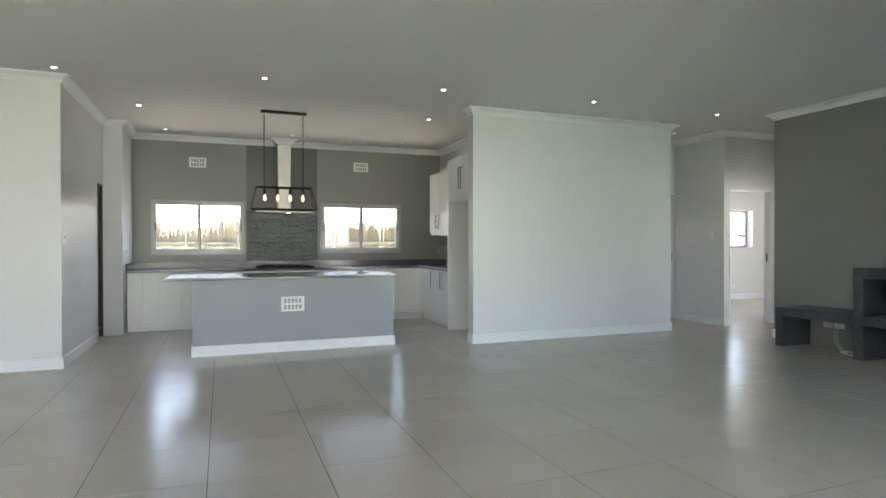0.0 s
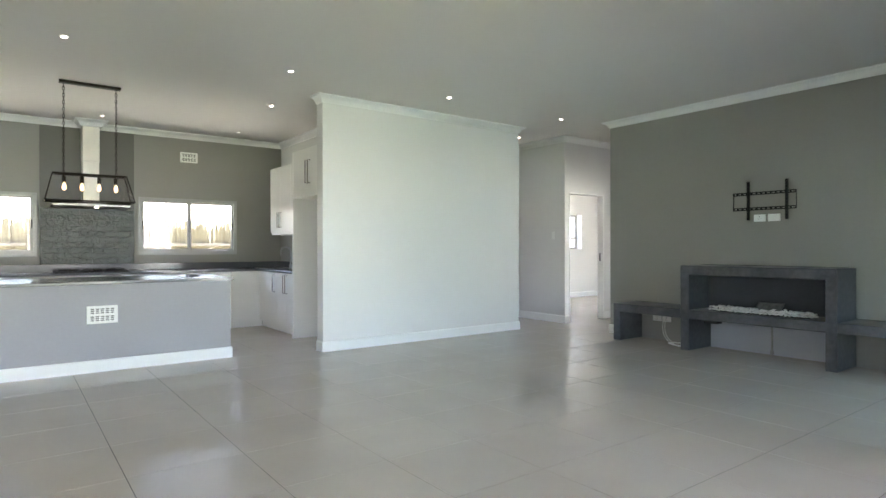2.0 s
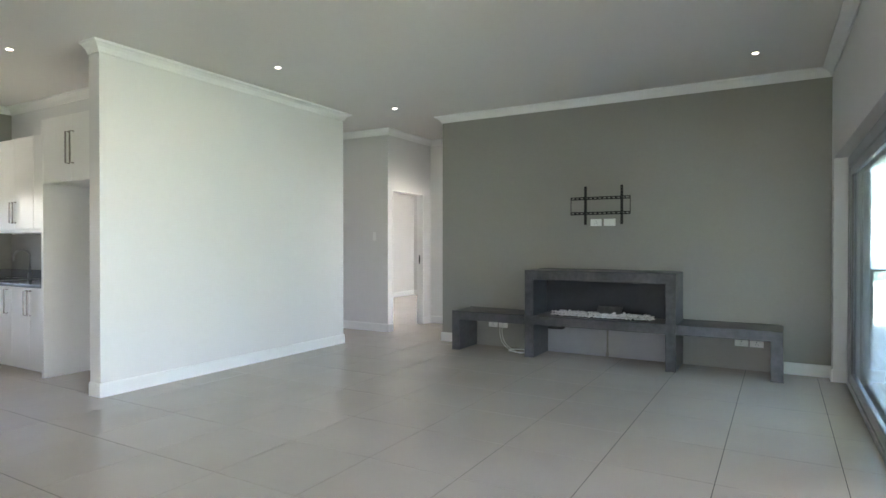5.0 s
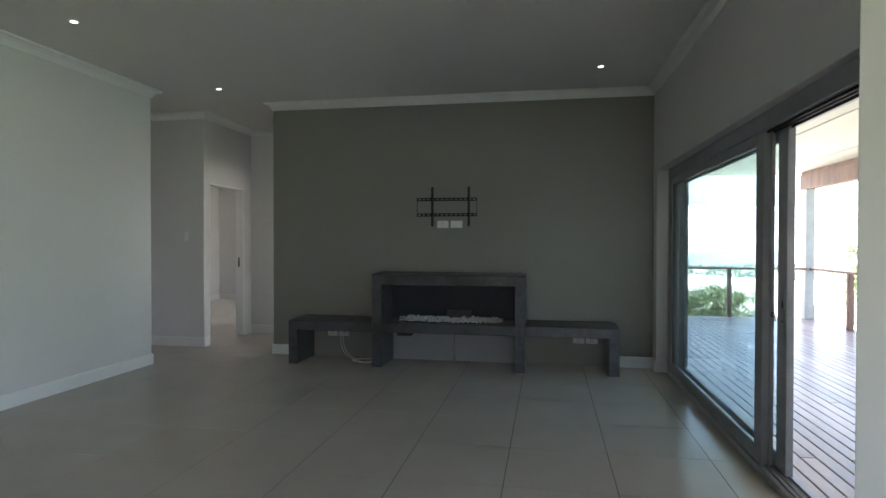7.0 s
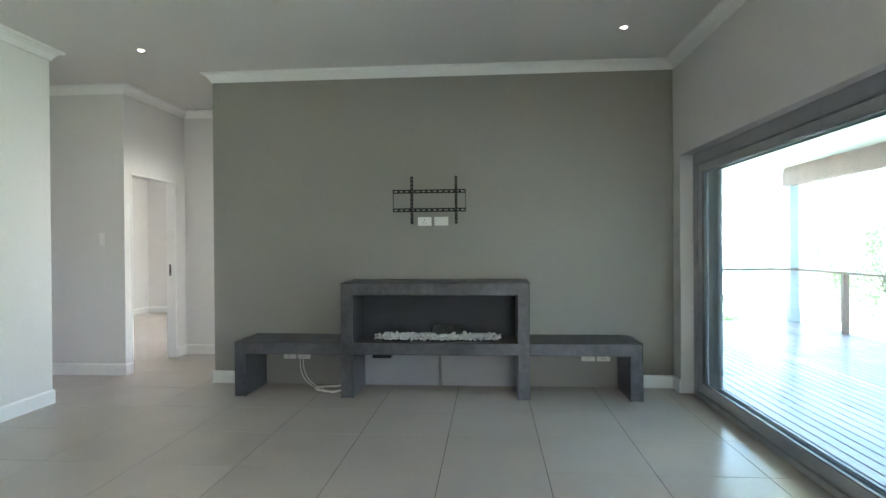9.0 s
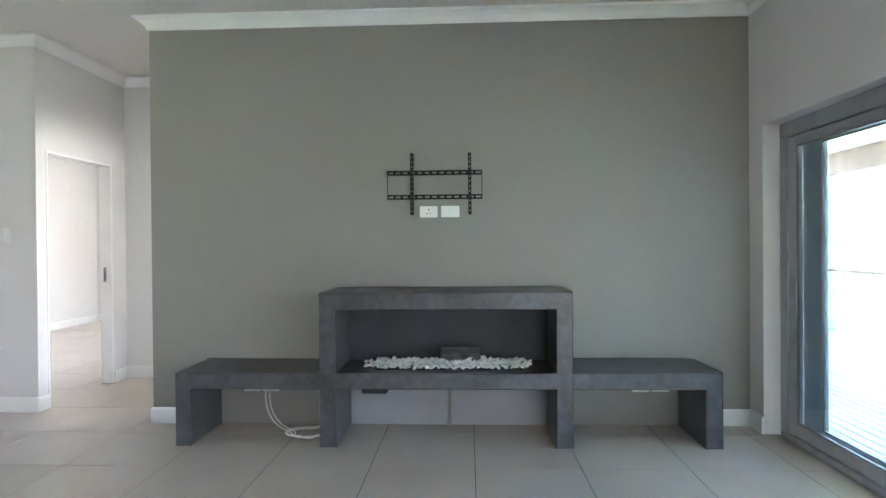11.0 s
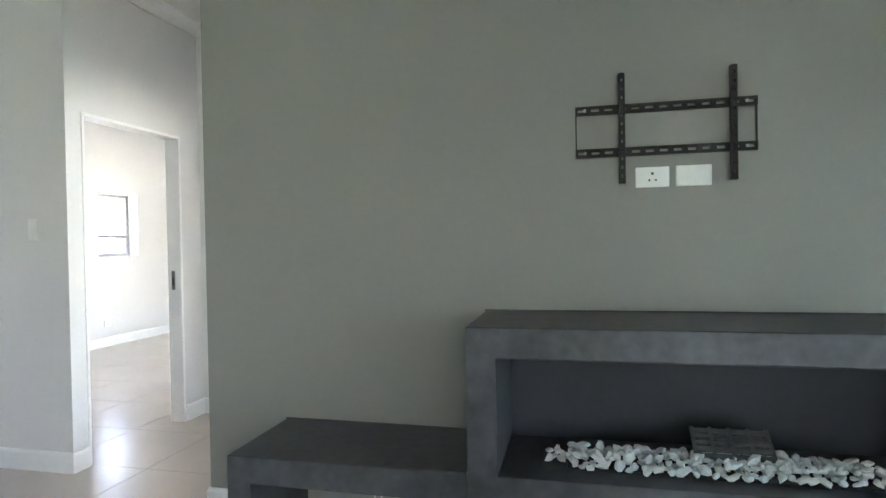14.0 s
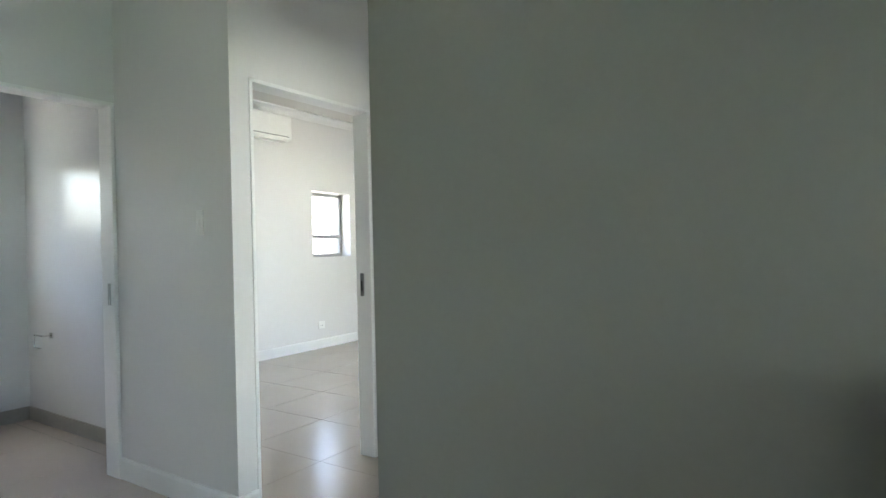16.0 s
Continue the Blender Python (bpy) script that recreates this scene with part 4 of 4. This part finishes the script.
for x in (12.2,):
    post = thing("roof_post", (x, -1.76, -0.03), "slim painted post carrying the deck roof", "post", "deck roof posts")
    part("shaft", boxed(x - 0.07, x + 0.07, -1.83, -1.69, -0.03, 2.239, bevel=0.006), PALEPOST, post)
    part("shoe", boxed(x - 0.085, x + 0.085, -1.845, -1.675, -0.03, 0.22, bevel=0.01), PALEPOST, post)
rail = thing("deck_railing", (6.0, -1.8, -0.03), "timber railing with square posts round the deck", "railing")
part("handrail", boxed(DX0, 12.14, -1.815, -1.705 - 0.04, 0.83, 0.865, bevel=0.005), POSTWOOD, rail)
part("handrail", boxed(12.1, 12.17, -1.70, 1.40, 0.83, 0.865, bevel=0.005), POSTWOOD, rail)
for k in range(6):
    x = 10.80 - 1.25 * k
    part("rail_post", boxed(x - 0.04, x + 0.04, -1.82, -1.74, -0.03, 0.83, bevel=0.006), POSTWOOD, rail)
for y in (-0.44, 0.85):
    part("rail_post", boxed(12.10, 12.17, y - 0.035, y + 0.035, -0.03, 0.83, bevel=0.006), POSTWOOD, rail)

# ---- outside ----
structure("ground", boxed(-900, 900, -900, 900, -1.2, -0.6), SAND, "pale dry grassy ground reaching the horizon", "ground")
# unseen lawn, added to weaken and tint light bounced into the rooms
structure("ground_lawn", box(boxed(-40, 3.55, -40, LY - 0.23, -0.599, -0.55), -40, -3.76, LY - 0.229, 11, -0.599, -0.55), BOUNCE_LAWN, "unseen green ground added to dim and tint bounced light", "lawn")
structure("water", boxed(50, 122, -700, 500, -0.599, -0.56), LAGOON, "pale blue lagoon in the distance", "water")
# hill-shaped band added to stand in for bright haze above the horizon
bm = bmesh.new()
prev = None
for k in range(121):
    a = radians(-75 + 150 * k / 120 - 10)
    d = 780
    h = 52 + 14 * noise.noise(Vector((k * 0.06, 3, 0))) + 4 * noise.noise(Vector((k * 0.25, 9, 0)))
    cur = [bm.verts.new((d * f * math.cos(a), d * f * math.sin(a), z)) for f, z in ((1, -2), (1.25, h), (1.4, -2))]
    if prev:
        bm.faces.new((prev[0], cur[0], cur[1], prev[1])), bm.faces.new((prev[1], cur[1], cur[2], prev[2]))
    prev = cur
structure("backdrop", bm, HORIZON_HAZE, "pale hill-shaped band standing in for haze at the horizon", "hills", True)


def leafy(bm, centre, radius, count, size, gen, squash=0.8):
    for _ in range(count):
        d = Vector((gen.gauss(0, 1), gen.gauss(0, 1), gen.gauss(0, 1))).normalized() * radius * gen.random() ** 0.45
        p = Vector(centre) + Vector((d.x, d.y, d.z * squash))
        e = Euler((gen.uniform(0, 6.28), gen.uniform(0, 6.28), gen.uniform(0, 6.28))).to_matrix()
        s = size * gen.uniform(0.6, 1.3)
        bm.faces.new([bm.verts.new(p + e @ Vector(q)) for q in ((-s, 0, 0), (0, -s * 0.4, 0.1 * s), (s, 0, 0), (0, s * 0.4, 0.1 * s))])


def tree(at, height, spread, seed, label, name="tree", clumps=26, leaves=130, size=0.07, low=0.42):
    g = random.Random(seed)
    x, y, z = at
    t = thing(name, at, label, name)
    limbs = bmesh.new()
    tube(limbs, (x, y, z), (x + 0.1, y + 0.05, z + height * 0.5), 0.1 * height / 4, 0.06 * height / 4, 8)
    crown = bmesh.new()
    for k in range(clumps):
        a, r = g.uniform(0, 6.28), spread * g.uniform(0.15, 1.0)
        c = (x + r * math.cos(a), y + r * math.sin(a), z + height * g.uniform(low, 1.0) - 0.25 * r)
        if k % 3 == 0:
            tube(limbs, (x + 0.08, y + 0.04, z + height * g.uniform(0.25, 0.5)), c, 0.03 * height / 4, 0.01, 5)
        leafy(crown, c, spread * g.uniform(0.16, 0.3), leaves, size, g)
    part("trunk", limbs, BARK, t)
    part("crown", crown, LEAF, t)


tree((14.6, -4.9, -0.6), 2.6, 1.6, 5, "feathery pale green tree beyond the deck railing", clumps=60, leaves=240, size=0.032, low=0.2)
tree((17.2, -6.8, -0.6), 3.1, 1.9, 3, "feathery pale green tree beyond the deck railing", clumps=60, leaves=240, size=0.035, low=0.2)
tree((13.7, -0.55, -0.6), 1.0, 0.85, 8, "low leafy green bush past the deck end", "bush", 80, 260, 0.026, 0.3)

# low scrub on the near shore of the lagoon
g = random.Random(31)
scrub = bmesh.new()
for k in range(420):
    leafy(scrub, (g.uniform(33, 50), g.uniform(-45, 25), -0.52), g.uniform(0.8, 1.8), 80, 0.12, g, 0.12)
tagged(mesh_object("shore_scrub", scrub, SCRUB), "low green scrub along the lagoon shore", "scrub", kind="stuff")

# reed fence behind the kitchen
fence = thing("reed_fence", (2.0, 15.2, -0.6), "dry yellow reed fence with timber rails", "fence")
g = random.Random(12)
bm = bmesh.new()
for k in range(2800):
    x = -7 + 18 * k / 2800 + g.uniform(-0.01, 0.01)
    top = 1.72 + g.uniform(-0.16, 0.12) + 0.06 * noise.noise(Vector((x, 0, 0)))
    if -0.7 < x < 0.55:
        top -= 0.18
    yy = 15.2 + g.uniform(-0.02, 0.02)
    w = g.uniform(0.008, 0.014)
    lean = g.uniform(-0.03, 0.03)
    bm.faces.new([bm.verts.new(q) for q in ((x - w, yy, -0.6), (x + w, yy, -0.6), (x + w + lean, yy, top), (x - w + lean, yy, top))])
    bm.faces.new([bm.verts.new(q) for q in ((x, yy - w, -0.6), (x, yy + w, -0.6), (x + lean, yy + w, top), (x + lean, yy - w, top))])
part("reeds", bm, REED, fence)["kind"] = "stuff"
for z in (0.2, 1.26):
    part("rail", boxed(-7, 11, 15.10, 15.16, z - 0.03, z + 0.03), GREYWOOD, fence)
for k in range(10):
    part("post", tube(bmesh.new(), (-7 + 2 * k, 15.08, -0.6), (-7 + 2 * k, 15.08, 1.45), 0.05, sides=8), GREYWOOD, fence)

# ---- floor and its tiles ----
floor = structure("floor", box(boxed(-3.6, 13.05, SY - 0.04, 10.2, -0.10, -0.0014), -3.6, 3.44, LY, SY - 0.04, -0.10, -0.0014), GROUT, "pale polished square floor tiles with dark joints", "floor")


def tile_mesh(name, w, d, h, bev, mat):
    bm = boxed(-w / 2, w / 2, -d / 2, d / 2, -h, 0)
    top = [e for e in bm.edges if all(v.co.z > -1e-6 for v in e.verts)]
    bmesh.ops.bevel(bm, geom=top, offset=bev, segments=1, affect="EDGES")
    me = bpy.data.meshes.new(name)
    bm.to_mesh(me)
    bm.free()
    me.materials.append(mat)
    return me


tile = tile_mesh("tile", 0.596, 0.596, 0.008, 0.0003, TILE)
rest = bmesh.new()
for i in range(-7, 22):
    for j in range(-2, 13):
        cx, cy = 0.53 + 0.6 * i + 0.3, 2.98 + 0.6 * j - 0.3
        x0, x1, y0, y1 = max(cx - 0.298, -3.6), min(cx + 0.298, 13.05), max(cy - 0.298, SY - 0.04), min(cy + 0.298, 10.2)
        if x1 - x0 < 0.02 or y1 - y0 < 0.02:
            continue
        whole = x1 - x0 > 0.59 and y1 - y0 > 0.59
        if whole and -1.2 < cx < 8.9 and cy < 8.6:
            ob = new("tile", tile)
            ob.parent, ob.location = floor, (cx, cy, 0)
        else:
            box(rest, x0, x1, y0, y1, -0.008, 0)
for i in range(-7, 6):
    for j in range(-9, -1):
        cx, cy = 0.53 + 0.6 * i + 0.3, 2.98 + 0.6 * j - 0.3
        x0, x1, y0, y1 = max(cx - 0.298, -3.6), min(cx + 0.298, 3.44), max(cy - 0.298, LY), min(cy + 0.298, SY - 0.043)
        if x1 - x0 > 0.02 and y1 - y0 > 0.02:
            box(rest, x0, x1, y0, y1, -0.008, 0)
joined = part("tile_field", rest, TILE, floor)
joined["kind"] = "stuff"

# glazed wall tiles behind the hob
splash = structure("wall_tiled_panel", boxed(0.985, 2.105, KY - 0.012, KY - 0.0005, TOP + 0.096, 1.735), SPLASH_GROUT, "glossy grey-green handmade wall tiles behind the hob", "wall tiles")
bm = boxed(-0.149, 0.149, -0.008, 0, -0.0365, 0.0365, bevel=0.002, segments=1)
glazed = bpy.data.meshes.new("tile")
bm.to_mesh(glazed)
bm.free()
glazed.materials.append(GLAZED)
g = random.Random(21)
rows = int((1.735 - TOP - 0.096) / 0.0755)
for r in range(rows):
    z = TOP + 0.097 + 0.0755 * r + 0.0375
    x = 0.986 - (0.15 if r % 2 else 0.0)
    while x < 2.10:
        a, b = max(x, 0.986), min(x + 0.30, 2.104)
        if b - a > 0.03:
            ob = new("tile", glazed)
            ob.parent = splash
            ob.location = ((a + b) / 2, KY - 0.0125, z)
            ob.scale = ((b - a - 0.003) / 0.298, 1, 1)
            ob.rotation_euler = (radians(g.uniform(-3.5, 3.5)), 0, radians(g.uniform(-1.5, 1.5)))
        x += 0.30

structure("wall_dark_panel", boxed(0.985, 2.105, KY - 0.012, KY - 0.0005, 1.736, CEILING - 0.086), DARKGREY, "dark grey painted strip above the wall tiles", "wall")

# deck boards
board = [tile_mesh("board", 4.19, 0.087, 0.022, 0.003, DECKWOOD)]
y, r = DY1 - 0.05, 0
while y > DY0 + 0.04:
    x = DX0 - (r % 3) * 1.4
    while x < DX1:
        a, b = max(x, DX0), min(x + 4.2, DX1)
        if b - a > 0.1:
            ob = new("board", board[0])
            ob.parent, ob.location = deck, ((a + b) / 2, y, -0.028)
            ob.scale = ((b - a - 0.01) / 4.19, 1, 1)
        x += 4.2
    y -= 0.096
    r += 1
